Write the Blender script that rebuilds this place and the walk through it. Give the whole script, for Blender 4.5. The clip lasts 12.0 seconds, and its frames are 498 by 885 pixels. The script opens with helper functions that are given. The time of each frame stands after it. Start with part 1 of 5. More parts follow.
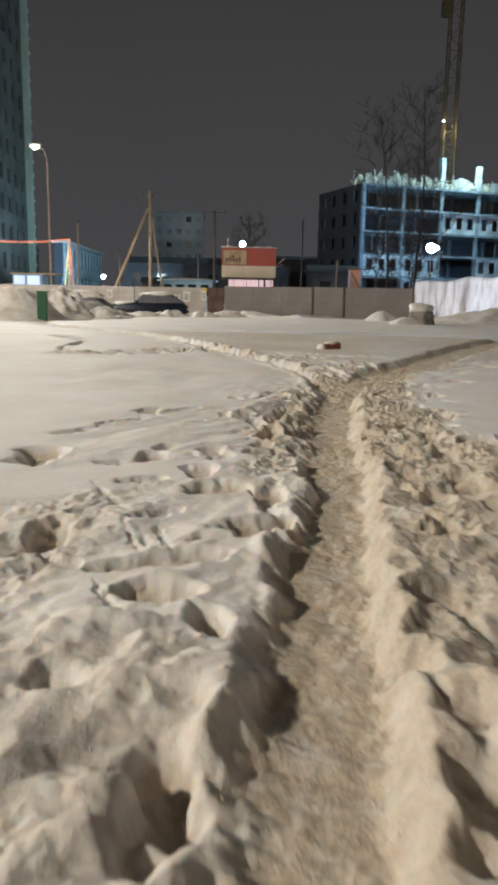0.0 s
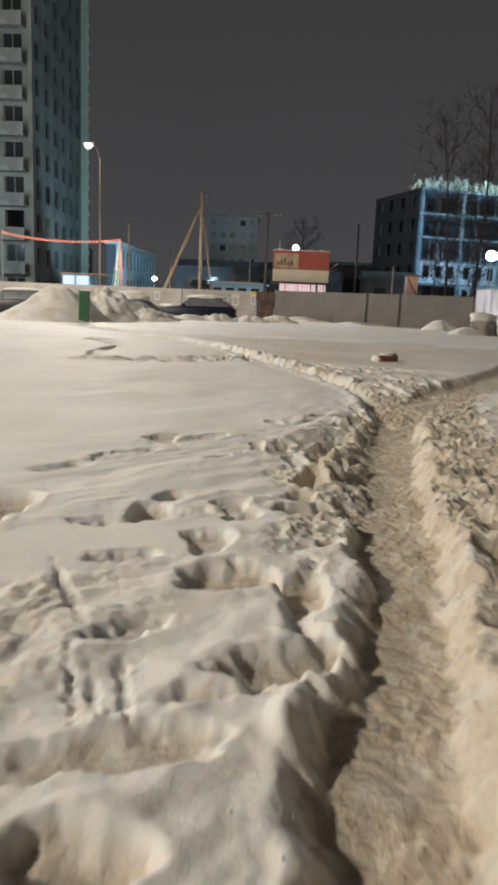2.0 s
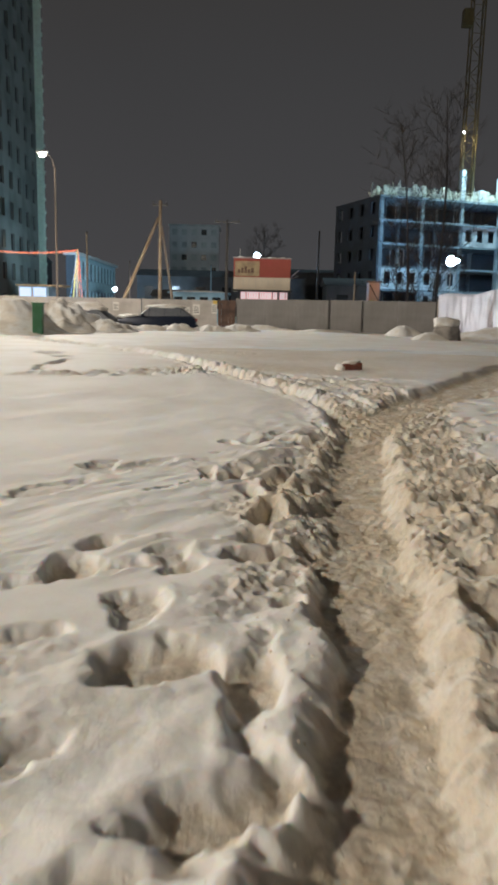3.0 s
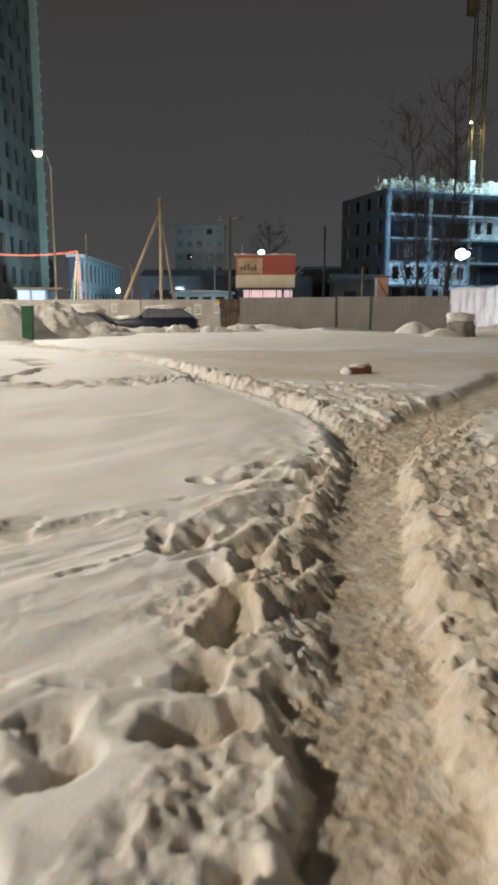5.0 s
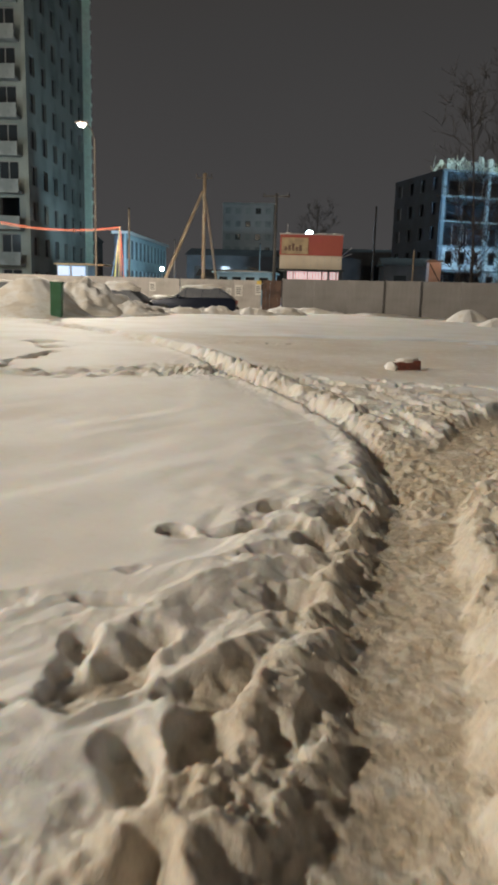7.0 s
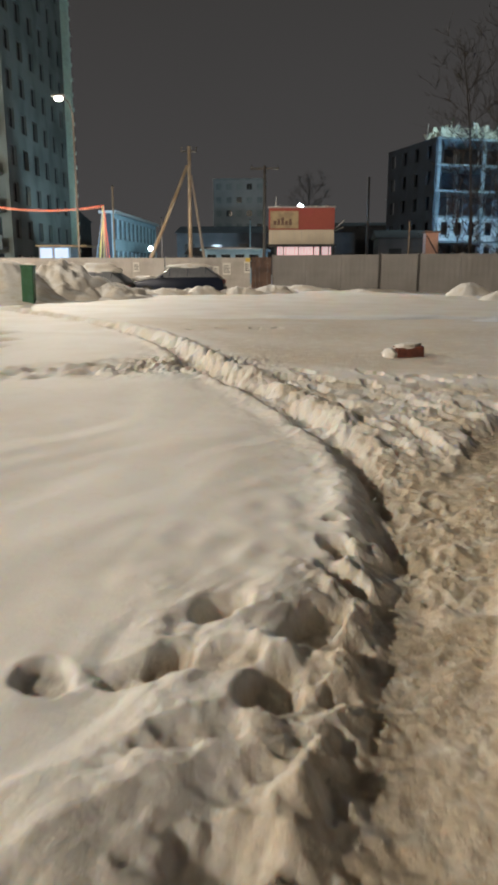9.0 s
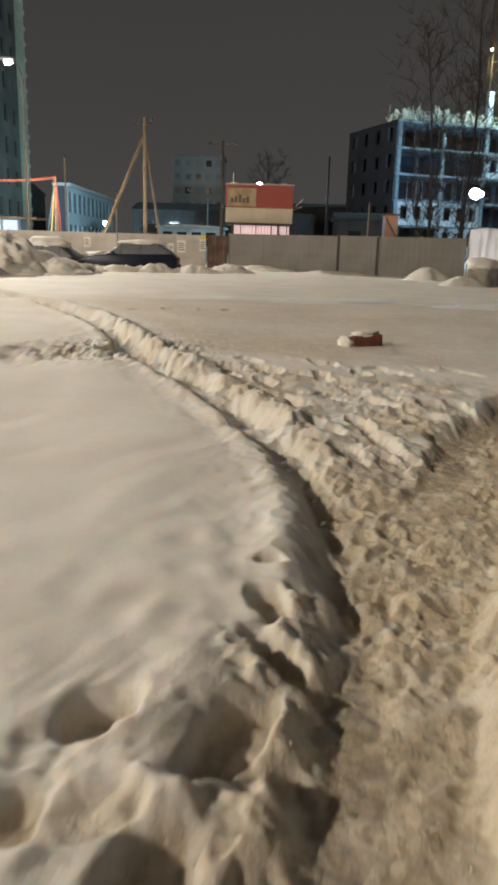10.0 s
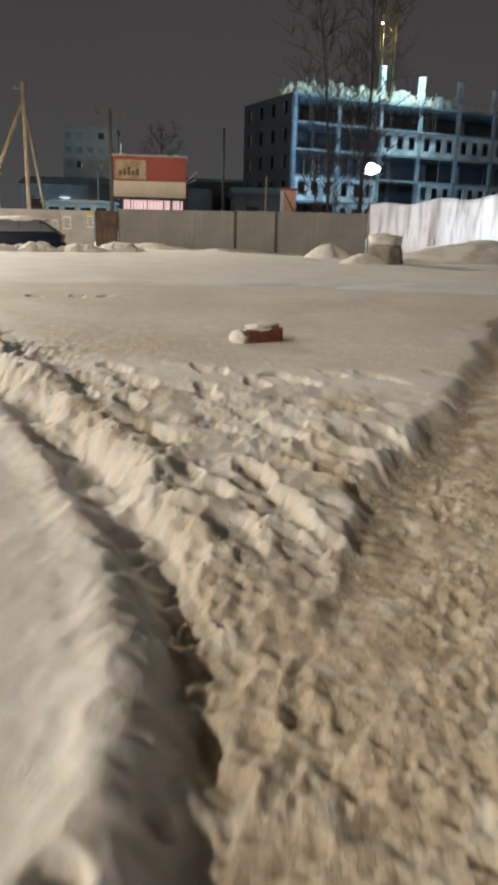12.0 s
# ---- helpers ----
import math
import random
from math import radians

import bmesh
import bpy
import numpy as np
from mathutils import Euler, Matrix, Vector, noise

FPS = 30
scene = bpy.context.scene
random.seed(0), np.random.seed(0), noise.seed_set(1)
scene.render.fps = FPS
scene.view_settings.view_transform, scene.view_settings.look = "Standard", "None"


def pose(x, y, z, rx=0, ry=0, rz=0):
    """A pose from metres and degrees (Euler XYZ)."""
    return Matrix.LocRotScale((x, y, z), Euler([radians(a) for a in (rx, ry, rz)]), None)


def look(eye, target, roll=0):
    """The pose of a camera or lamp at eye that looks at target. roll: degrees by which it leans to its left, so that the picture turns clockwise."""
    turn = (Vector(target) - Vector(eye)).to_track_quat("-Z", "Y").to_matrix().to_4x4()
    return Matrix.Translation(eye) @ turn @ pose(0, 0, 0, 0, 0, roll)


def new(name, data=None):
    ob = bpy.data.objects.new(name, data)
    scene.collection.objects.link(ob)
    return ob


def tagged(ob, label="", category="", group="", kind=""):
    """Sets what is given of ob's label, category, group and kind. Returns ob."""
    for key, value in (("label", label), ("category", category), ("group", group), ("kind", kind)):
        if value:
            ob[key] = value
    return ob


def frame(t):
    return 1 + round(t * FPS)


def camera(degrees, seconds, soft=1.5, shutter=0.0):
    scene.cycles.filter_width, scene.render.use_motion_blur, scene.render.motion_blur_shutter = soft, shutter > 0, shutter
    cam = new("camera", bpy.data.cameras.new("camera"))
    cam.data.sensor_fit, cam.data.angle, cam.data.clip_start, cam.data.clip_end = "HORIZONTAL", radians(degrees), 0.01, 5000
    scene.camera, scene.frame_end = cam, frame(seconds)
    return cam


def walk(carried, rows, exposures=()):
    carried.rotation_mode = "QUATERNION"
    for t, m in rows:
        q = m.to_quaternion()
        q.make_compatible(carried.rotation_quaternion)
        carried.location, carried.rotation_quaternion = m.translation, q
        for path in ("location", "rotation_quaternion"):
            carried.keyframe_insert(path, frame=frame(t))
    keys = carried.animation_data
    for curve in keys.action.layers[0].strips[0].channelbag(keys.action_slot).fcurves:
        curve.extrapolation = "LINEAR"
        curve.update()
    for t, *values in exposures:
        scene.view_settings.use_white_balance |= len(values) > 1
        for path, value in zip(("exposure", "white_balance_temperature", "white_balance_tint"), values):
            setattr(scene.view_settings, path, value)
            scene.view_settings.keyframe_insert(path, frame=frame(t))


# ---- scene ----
cam = camera(36.96, 12.0, soft=3.4, shutter=0.7)
PATH = [
    (0.0, 0.0, 0.0, 1.5, 78.85, -1.11, 0.13),
    (0.5, -0.024, 0.461, 1.482, 79.47, -1.18, 1.12),
    (1.0, 0.029, 0.897, 1.471, 80.19, -1.0, 1.14),
    (1.5, 0.084, 1.322, 1.482, 79.65, -1.25, 4.07),
    (2.0, 0.083, 1.771, 1.483, 79.09, -2.35, 4.09),
    (2.5, 0.188, 2.196, 1.494, 79.19, -1.13, 2.61),
    (3.0, 0.179, 2.612, 1.471, 79.84, -1.34, 1.34),
    (5.0, 0.414, 4.384, 1.475, 79.75, -0.09, 1.97),
    (5.5, 0.482, 4.847, 1.455, 78.2, -0.35, 5.34),
    (6.0, 0.518, 5.296, 1.477, 77.79, -1.65, 5.67),
    (6.5, 0.597, 5.724, 1.506, 78.21, -1.56, 6.68),
    (7.0, 0.598, 6.164, 1.483, 78.33, -1.61, 5.56),
    (9.0, 0.739, 7.938, 1.495, 76.69, -0.04, 5.14),
    (9.5, 0.762, 8.401, 1.451, 76.02, -1.03, 5.41),
    (10.0, 0.847, 8.858, 1.459, 75.25, -1.62, 2.12),
    (10.5, 0.907, 9.301, 1.481, 74.95, -0.58, 4.79),
    (11.0, 0.915, 9.78, 1.469, 74.37, -0.65, 1.85),
    (11.5, 1.068, 10.228, 1.461, 72.52, -0.09, -3.12),
    (12.0, 1.122, 10.672, 1.447, 73.77, -1.45, -5.3),
]
walk(cam, [(t, pose(x, y, z, rx, ry, rz)) for t, x, y, z, rx, ry, rz in PATH], [(0.0, -0.05, 6080, 8), (1.5, -0.04, 6080, 8), (3.0, -0.07, 6080, 8), (5.0, 0.03, 6210, 8), (7.0, -0.07, 6350, 8), (9.0, -0.07, 6430, 8), (9.5, -0.17, 6600, 8), (10.5, -0.02, 6600, 8), (11.0, -0.14, 6600, 8), (11.5, 0.02, 6470, 8), (12.0, 0.04, 6430, 8)])

# ---- world and light: a cloudy winter night, street lamps, site floodlights and added fill ----
world = bpy.data.worlds.new("night_sky")
scene.world = world
world.use_nodes = True
wn, wl = world.node_tree.nodes, world.node_tree.links
bg = wn["Background"]
tc = wn.new("ShaderNodeTexCoord")
sep = wn.new("ShaderNodeSeparateXYZ")
ramp = wn.new("ShaderNodeValToRGB")
cloud = wn.new("ShaderNodeTexNoise")
cloud.inputs["Scale"].default_value = 2.2
cloud.inputs["Detail"].default_value = 3
addn = wn.new("ShaderNodeMath")
addn.operation = "MULTIPLY_ADD"
addn.inputs[1].default_value = 0.12
wl.new(tc.outputs["Generated"], sep.inputs[0])
wl.new(tc.outputs["Generated"], cloud.inputs["Vector"])
wl.new(cloud.outputs["Fac"], addn.inputs[0])
wl.new(sep.outputs["Z"], addn.inputs[2])
wl.new(addn.outputs[0], ramp.inputs[0])
ramp.color_ramp.elements[0].position = 0.05
ramp.color_ramp.elements[0].color = (0.064, 0.060, 0.060, 1)
ramp.color_ramp.elements[1].position = 0.62
ramp.color_ramp.elements[1].color = (0.034, 0.028, 0.023, 1)
mid = ramp.color_ramp.elements.new(0.35)
mid.color = (0.047, 0.044, 0.043, 1)
wl.new(ramp.outputs[0], bg.inputs["Color"])
bg.inputs["Strength"].default_value = 1.05

WARM = (1.0, 0.84, 0.65)
COLD = (0.45, 0.72, 1.0)


def lamp(name, kind, power, colour, m, size=0.3, spot=None, blend=0.6):
    d = bpy.data.lights.new(name, kind)
    d.energy, d.color = power, colour
    if kind == "AREA":
        d.size = size
    else:
        d.shadow_soft_size = size
    if spot:
        d.spot_size, d.spot_blend = radians(spot), blend
    ob = new(name, d)
    ob.matrix_world = m
    return ob


LAMP_A = (-29.0, -15.0, 23.0)      # tall yard lamp behind the walker
LAMP_B = (-16.65, 60.0, 12.4)      # street lamp beyond the fence
FILL_LAMP = (-31.0, 21.0, 14.0)      # added fill lamp off to the side, out of view
FLOOD_A = (-0.94, 78.6, 6.70)      # on a mast well behind the site cabin
FLOOD_B = (23.4, 100.0, 8.1)       # on a mast before the concrete frame
lamp("lamp_light", "POINT", 49000, WARM, pose(LAMP_A[0] + 0.3, LAMP_A[1] + 0.3, LAMP_A[2] - 1.3), 0.9)
lamp("lamp_light", "SPOT", 30000, (1.0, 0.88, 0.72), look((LAMP_B[0] - 0.1, LAMP_B[1] - 0.4, LAMP_B[2] - 0.4), (-11, 22, 0)), 0.25, 132, 0.4)
# added fill: lifts the far heaps and softens shadows in the snow
lamp("lamp_light", "POINT", 17000, WARM, pose(FILL_LAMP[0] + 0.4, FILL_LAMP[1], FILL_LAMP[2] - 1.0), 0.8)
# added lamp, hidden low behind the fence, brightens the tower's side wall
lamp("flood_light", "SPOT", 3600, (0.62, 0.88, 1.0), look((-14.0, 79.0, 1.7), (-26, 86, 16)), 0.3, 100)
lamp("flood_light", "SPOT", 4000, COLD, look((FLOOD_A[0], FLOOD_A[1] - 0.25, FLOOD_A[2]), (-3, 0, 6.0)), 0.15, 90)
lamp("flood_light", "SPOT", 16000, COLD, look((FLOOD_B[0], FLOOD_B[1] - 0.3, FLOOD_B[2]), (10, 30, 2)), 0.2, 110)
# two added lamps, unseen, light the frame's front and its top deck
lamp("flood_light", "SPOT", 21000, (0.28, 0.62, 1.0), look((FLOOD_B[0] + 1.2, FLOOD_B[1] + 0.3, FLOOD_B[2] + 0.6), (26, 113, 12)), 0.2, 165)
lamp("flood_light", "SPOT", 26000, (0.60, 0.93, 1.0), look((31.0, 111.0, 27.0), (24, 118, 17)), 0.2, 130)
lamp("flood_light", "SPOT", 17000, (0.55, 0.82, 1.0), look((-17.8, 92.4, 3.6), (-28.5, 122, 5)), 0.2, 72, 0.3)
lamp("garland_light", "POINT", 120, (1.0, 0.4, 0.2), pose(-16.6, 66.4, 4.2), 0.4)
# unseen lamp without a fixture, added to brighten the tower's front
lamp("flood_light", "SPOT", 2800, (0.62, 0.85, 0.95), look((-31.0, 55.0, 7.0), (-30, 71, 16)), 0.3, 130)


# ---- materials ----
def material(name, colour, rough=0.6, metal=0.0, grain=0.0, scale=8.0, bump=0.0, bscale=40.0, second=None, sscale=1.2, smin=0.45, smax=0.6, spread=0.0):
    """Two scales of colour variation, fine relief, and an even shift from piece to piece."""
    m = bpy.data.materials.new(name)
    m.use_nodes = True
    n, l = m.node_tree.nodes, m.node_tree.links
    b = n["Principled BSDF"]
    b.inputs["Roughness"].default_value, b.inputs["Metallic"].default_value = rough, metal
    co = n.new("ShaderNodeTexCoord")
    base = n.new("ShaderNodeRGB")
    base.outputs[0].default_value = (*colour, 1)
    out = base.outputs[0]
    if second:
        t = n.new("ShaderNodeTexNoise")
        t.inputs["Scale"].default_value, t.inputs["Detail"].default_value = sscale, 6
        r = n.new("ShaderNodeMapRange")
        r.inputs["From Min"].default_value, r.inputs["From Max"].default_value = smin, smax
        mx = n.new("ShaderNodeMix")
        mx.data_type = "RGBA"
        mx.inputs["B"].default_value = (*second, 1)
        l.new(co.outputs["Object"], t.inputs["Vector"])
        l.new(t.outputs["Fac"], r.inputs["Value"])
        l.new(r.outputs["Result"], mx.inputs["Factor"])
        l.new(out, mx.inputs["A"])
        out = mx.outputs["Result"]
    if grain:
        t = n.new("ShaderNodeTexNoise")
        t.inputs["Scale"].default_value, t.inputs["Detail"].default_value = scale, 8
        r = n.new("ShaderNodeMapRange")
        r.inputs["To Min"].default_value, r.inputs["To Max"].default_value = 1 - grain, 1 + grain
        mx = n.new("ShaderNodeMix")
        mx.data_type, mx.blend_type = "RGBA", "MULTIPLY"
        mx.inputs["Factor"].default_value = 1
        l.new(co.outputs["Object"], t.inputs["Vector"])
        l.new(t.outputs["Fac"], r.inputs["Value"])
        l.new(out, mx.inputs["A"])
        l.new(r.outputs["Result"], mx.inputs["B"])
        out = mx.outputs["Result"]
    if spread:
        o = n.new("ShaderNodeObjectInfo")
        r = n.new("ShaderNodeMapRange")
        r.inputs["To Min"].default_value, r.inputs["To Max"].default_value = 1 - spread, 1 + spread
        mx = n.new("ShaderNodeMix")
        mx.data_type, mx.blend_type = "RGBA", "MULTIPLY"
        mx.inputs["Factor"].default_value = 1
        l.new(o.outputs["Random"], r.inputs["Value"])
        l.new(out, mx.inputs["A"])
        l.new(r.outputs["Result"], mx.inputs["B"])
        out = mx.outputs["Result"]
    l.new(out, b.inputs["Base Color"])
    if bump:
        t = n.new("ShaderNodeTexNoise")
        t.inputs["Scale"].default_value, t.inputs["Detail"].default_value = bscale, 6
        bp = n.new("ShaderNodeBump")
        bp.inputs["Strength"].default_value = 1.0
        bp.inputs["Distance"].default_value = bump
        l.new(co.outputs["Object"], t.inputs["Vector"])
        l.new(t.outputs["Fac"], bp.inputs["Height"])
        l.new(bp.outputs["Normal"], b.inputs["Normal"])
    return m


def glow(name, colour, strength):
    m = bpy.data.materials.new(name)
    m.use_nodes = True
    b = m.node_tree.nodes["Principled BSDF"]
    b.inputs["Base Color"].default_value = (*colour, 1)
    b.inputs["Emission Color"].default_value = (*colour, 1)
    b.inputs["Emission Strength"].default_value = strength
    return m


def snow_material():
    m = bpy.data.materials.new("snow")
    m.use_nodes = True
    n, l = m.node_tree.nodes, m.node_tree.links
    b = n["Principled BSDF"]
    b.inputs["Roughness"].default_value = 0.75
    b.inputs["Specular IOR Level"].default_value = 0.25
    b.inputs["Subsurface Weight"].default_value = 0.6
    b.inputs["Subsurface Radius"].default_value = (1.0, 0.72, 0.5)
    b.inputs["Subsurface Scale"].default_value = 0.03
    co = n.new("ShaderNodeTexCoord")
    at = n.new("ShaderNodeAttribute")
    at.attribute_name = "trodden"

    def tex(scale, detail, rough=0.55):
        t = n.new("ShaderNodeTexNoise")
        t.inputs["Scale"].default_value, t.inputs["Detail"].default_value, t.inputs["Roughness"].default_value = scale, detail, rough
        l.new(co.outputs["Object"], t.inputs["Vector"])
        return t

    def mix(a, bb, fac):
        x = n.new("ShaderNodeMix")
        x.data_type = "RGBA"
        for sock, v in (("A", a), ("B", bb), ("Factor", fac)):
            if isinstance(v, tuple):
                x.inputs[sock].default_value = (*v, 1)
            elif isinstance(v, float):
                x.inputs[sock].default_value = v
            else:
                l.new(v, x.inputs[sock])
        return x.outputs["Result"]

    def rng(v, a, bb, c=0.0, d=1.0):
        r = n.new("ShaderNodeMapRange")
        for k, q in (("From Min", a), ("From Max", bb), ("To Min", c), ("To Max", d)):
            r.inputs[k].default_value = q
        l.new(v, r.inputs["Value"])
        return r.outputs["Result"]

    def mul(a, bb):
        x = n.new("ShaderNodeMath")
        x.operation = "MULTIPLY"
        for i, v in enumerate((a, bb)):
            if isinstance(v, float):
                x.inputs[i].default_value = v
            else:
                l.new(v, x.inputs[i])
        return x.outputs[0]

    clean = mix((0.83, 0.84, 0.86), (0.76, 0.755, 0.75), rng(tex(0.7, 5).outputs["Fac"], 0.42, 0.65))
    clean = mix(clean, (0.70, 0.67, 0.62), rng(tex(9.0, 6).outputs["Fac"], 0.55, 0.8, 0, 0.35))
    # brown of trampled dirt, warmed to carry the tint of shaded snow
    dirt_shade = mix((0.62, 0.545, 0.43), (0.45, 0.38, 0.285), rng(tex(26.0, 8, 0.7).outputs["Fac"], 0.42, 0.68))
    dirt_shade = mix(dirt_shade, (0.72, 0.69, 0.63), rng(tex(5.0, 6).outputs["Fac"], 0.5, 0.7))
    l.new(mix(clean, dirt_shade, rng(at.outputs["Fac"], 0.12, 0.95, 0.0, 0.9)), b.inputs["Base Color"])
    fine = n.new("ShaderNodeBump")
    fine.inputs["Distance"].default_value = 0.006
    l.new(tex(70.0, 6, 0.65).outputs["Fac"], fine.inputs["Height"])
    l.new(rng(at.outputs["Fac"], 0.0, 1.0, 0.45, 1.0), fine.inputs["Strength"])
    wide = n.new("ShaderNodeBump")
    wide.inputs["Distance"].default_value = 0.03
    l.new(tex(11.0, 5).outputs["Fac"], wide.inputs["Height"])
    l.new(rng(at.outputs["Fac"], 0.0, 1.0, 0.10, 0.8), wide.inputs["Strength"])
    middle = n.new("ShaderNodeBump")
    middle.inputs["Distance"].default_value = 0.014
    l.new(tex(30.0, 5, 0.6).outputs["Fac"], middle.inputs["Height"])
    l.new(rng(at.outputs["Fac"], 0.0, 1.0, 0.06, 0.9), middle.inputs["Strength"])
    l.new(fine.outputs["Normal"], middle.inputs["Normal"])
    l.new(middle.outputs["Normal"], wide.inputs["Normal"])
    l.new(wide.outputs["Normal"], b.inputs["Normal"])
    return m


SNOW = snow_material()
SNOW_PLAIN = material("loose_snow", (0.82, 0.82, 0.82), 0.8, grain=0.08, scale=6, bump=0.02, bscale=14, second=(0.70, 0.66, 0.60), sscale=1.6)
CLOD = material("dirty_snow_crumbs", (0.66, 0.61, 0.54), 0.85, grain=0.2, scale=20)
# pale blue base carries the cold gleam of floodlights on the ice
ICE = material("ice", (0.88, 0.92, 0.97), 0.55, grain=0.05, scale=3, bump=0.003, bscale=9, second=(0.78, 0.82, 0.88), sscale=1.2, smin=0.5, smax=0.65)
STEEL = material("galvanised_steel", (0.42, 0.42, 0.42), 0.5, 0.6, 0.15, 6, 0.002, 30)
SHEET = material("grey_fence_sheet", (0.225, 0.215, 0.21), 0.6, 0.0, 0.10, 3, 0.002, 20, (0.19, 0.18, 0.175), 0.6, spread=0.04)
SHEET_PALE = material("pale_fence_sheet", (0.50, 0.47, 0.44), 0.6, 0.1, 0.12, 4, 0.002, 20, (0.40, 0.37, 0.34), 0.8, spread=0.10)
RUST = material("rusty_gate", (0.16, 0.10, 0.075), 0.8, 0.1, 0.25, 7, 0.004, 30, (0.09, 0.06, 0.05), 2.0)
POSTER = material("paper", (0.78, 0.76, 0.72), 0.8, grain=0.05, scale=20)
YELLOW = material("yellow_paper", (0.75, 0.55, 0.12), 0.7, grain=0.08, scale=12)
CONCRETE = material("concrete", (0.42, 0.42, 0.41), 0.85, grain=0.15, scale=3, bump=0.01, bscale=12, second=(0.31, 0.31, 0.31), sscale=0.5)
FRAMECONC = material("frame_concrete", (0.24, 0.27, 0.29), 0.85, grain=0.15, scale=3, bump=0.01, bscale=12, second=(0.16, 0.185, 0.20), sscale=0.5, spread=0.15)
CONCRETE_PALE = material("pale_blockwork", (0.50, 0.51, 0.52), 0.85, grain=0.12, scale=4, bump=0.01, bscale=10, second=(0.30, 0.31, 0.32), sscale=0.5, spread=0.2)
# shade and blue haze on unlit walls are put into this colour
DARKWALL = material("dark_shaded_wall", (0.075, 0.09, 0.115), 0.8, grain=0.15, scale=2, bump=0.01, bscale=8, second=(0.065, 0.075, 0.088), sscale=0.3)
TOWERWALL = material("grey_green_blockwork", (0.19, 0.225, 0.22), 0.85, grain=0.15, scale=2, bump=0.01, bscale=6, second=(0.12, 0.15, 0.15), sscale=0.25)
BALCONY = material("balcony_concrete", (0.22, 0.25, 0.26), 0.85, grain=0.2, scale=3, second=(0.15, 0.175, 0.18), sscale=0.8)
SHEDWALL = material("dark_shed_wall", (0.085, 0.09, 0.10), 0.85, grain=0.2, scale=2, second=(0.06, 0.066, 0.075), sscale=0.5)
# wall kept pale: haze towards the sky is put into its colour
FARWALL = material("far_hazy_wall", (0.52, 0.50, 0.50), 0.9, grain=0.1, scale=1.5, second=(0.46, 0.44, 0.44), sscale=0.2)
DARKPOLE = material("dark_pole", (0.09, 0.085, 0.08), 0.8, grain=0.2, scale=6)
NETTING = material("green_netting", (0.62, 0.80, 0.72), 0.8, grain=0.25, scale=3, bump=0.02, bscale=5)
GLASS = material("dark_window_glass", (0.02, 0.025, 0.03), 0.12, grain=0.1, scale=1)
FRAME = material("window_frame", (0.55, 0.56, 0.57), 0.5, grain=0.06, scale=5)
FRAME_DARK = material("dark_window_frame", (0.16, 0.17, 0.17), 0.6, grain=0.1, scale=5)
POLEWOOD = material("weathered_pole_wood", (0.37, 0.31, 0.23), 0.85, grain=0.25, scale=5, bump=0.01, bscale=14, second=(0.28, 0.21, 0.14), sscale=1.0)
POLECONC = material("pole_concrete", (0.26, 0.22, 0.18), 0.85, grain=0.15, scale=5, bump=0.006, bscale=18)
BLACK = material("black_rubber", (0.03, 0.03, 0.03), 0.7, grain=0.1, scale=10)
REDPANEL = material("red_cladding", (0.30, 0.065, 0.045), 0.6, grain=0.12, scale=5, bump=0.003, bscale=15, second=(0.32, 0.06, 0.05), sscale=1.2)
TAN = material("tan_board", (0.42, 0.33, 0.20), 0.7, grain=0.15, scale=6, second=(0.30, 0.23, 0.15), sscale=2.5)
CREAM = material("cream_cladding", (0.60, 0.53, 0.42), 0.6, grain=0.08, scale=4, bump=0.003, bscale=12, second=(0.53, 0.46, 0.36), sscale=1.0)
BLUEPAINT = material("pale_blue_paint", (0.30, 0.48, 0.62), 0.6, grain=0.1, scale=4, second=(0.22, 0.38, 0.52), sscale=1.0)
SCHOOLWALL = material("pale_blue_render", (0.42, 0.55, 0.60), 0.8, grain=0.08, scale=2, bump=0.005, bscale=10, second=(0.34, 0.46, 0.52), sscale=0.4)
GREENBIN = material("green_plastic", (0.015, 0.09, 0.035), 0.5, grain=0.15, scale=8, bump=0.002, bscale=30, second=(0.03, 0.11, 0.06), sscale=3)
CARBLUE = material("dark_blue_car_paint", (0.012, 0.018, 0.038), 0.3, 0.3, 0.1, 5)
CARBLACK = material("black_car_paint", (0.02, 0.02, 0.022), 0.3, 0.2, 0.1, 5)
CARGLASS = material("frosted_car_glass", (0.13, 0.14, 0.16), 0.4, grain=0.3, scale=6)
BRICKRED = material("red_brick", (0.17, 0.055, 0.038), 0.9, grain=0.25, scale=22, bump=0.006, bscale=60, second=(0.11, 0.04, 0.03), sscale=9)
ROCK = material("grey_concrete_lump", (0.30, 0.28, 0.26), 0.9, grain=0.25, scale=6, bump=0.02, bscale=10, second=(0.20, 0.185, 0.175), sscale=2)
PLASTIC = material("white_plastic_sheeting", (0.74, 0.68, 0.66), 0.35, grain=0.08, scale=5, bump=0.02, bscale=4, second=(0.62, 0.56, 0.55), sscale=1.2)
n, l = PLASTIC.node_tree.nodes, PLASTIC.node_tree.links
trans = n.new("ShaderNodeBsdfTranslucent")
trans.inputs["Color"].default_value = (0.8, 0.78, 0.78, 1)
blend_node = n.new("ShaderNodeMixShader")
blend_node.inputs[0].default_value = 0.5
l.new(n["Principled BSDF"].outputs[0], blend_node.inputs[1])
l.new(trans.outputs[0], blend_node.inputs[2])
l.new(blend_node.outputs[0], n["Material Output"].inputs["Surface"])
BARK = material("dark_bark", (0.052, 0.046, 0.042), 0.9, grain=0.3, scale=9, bump=0.015, bscale=22)
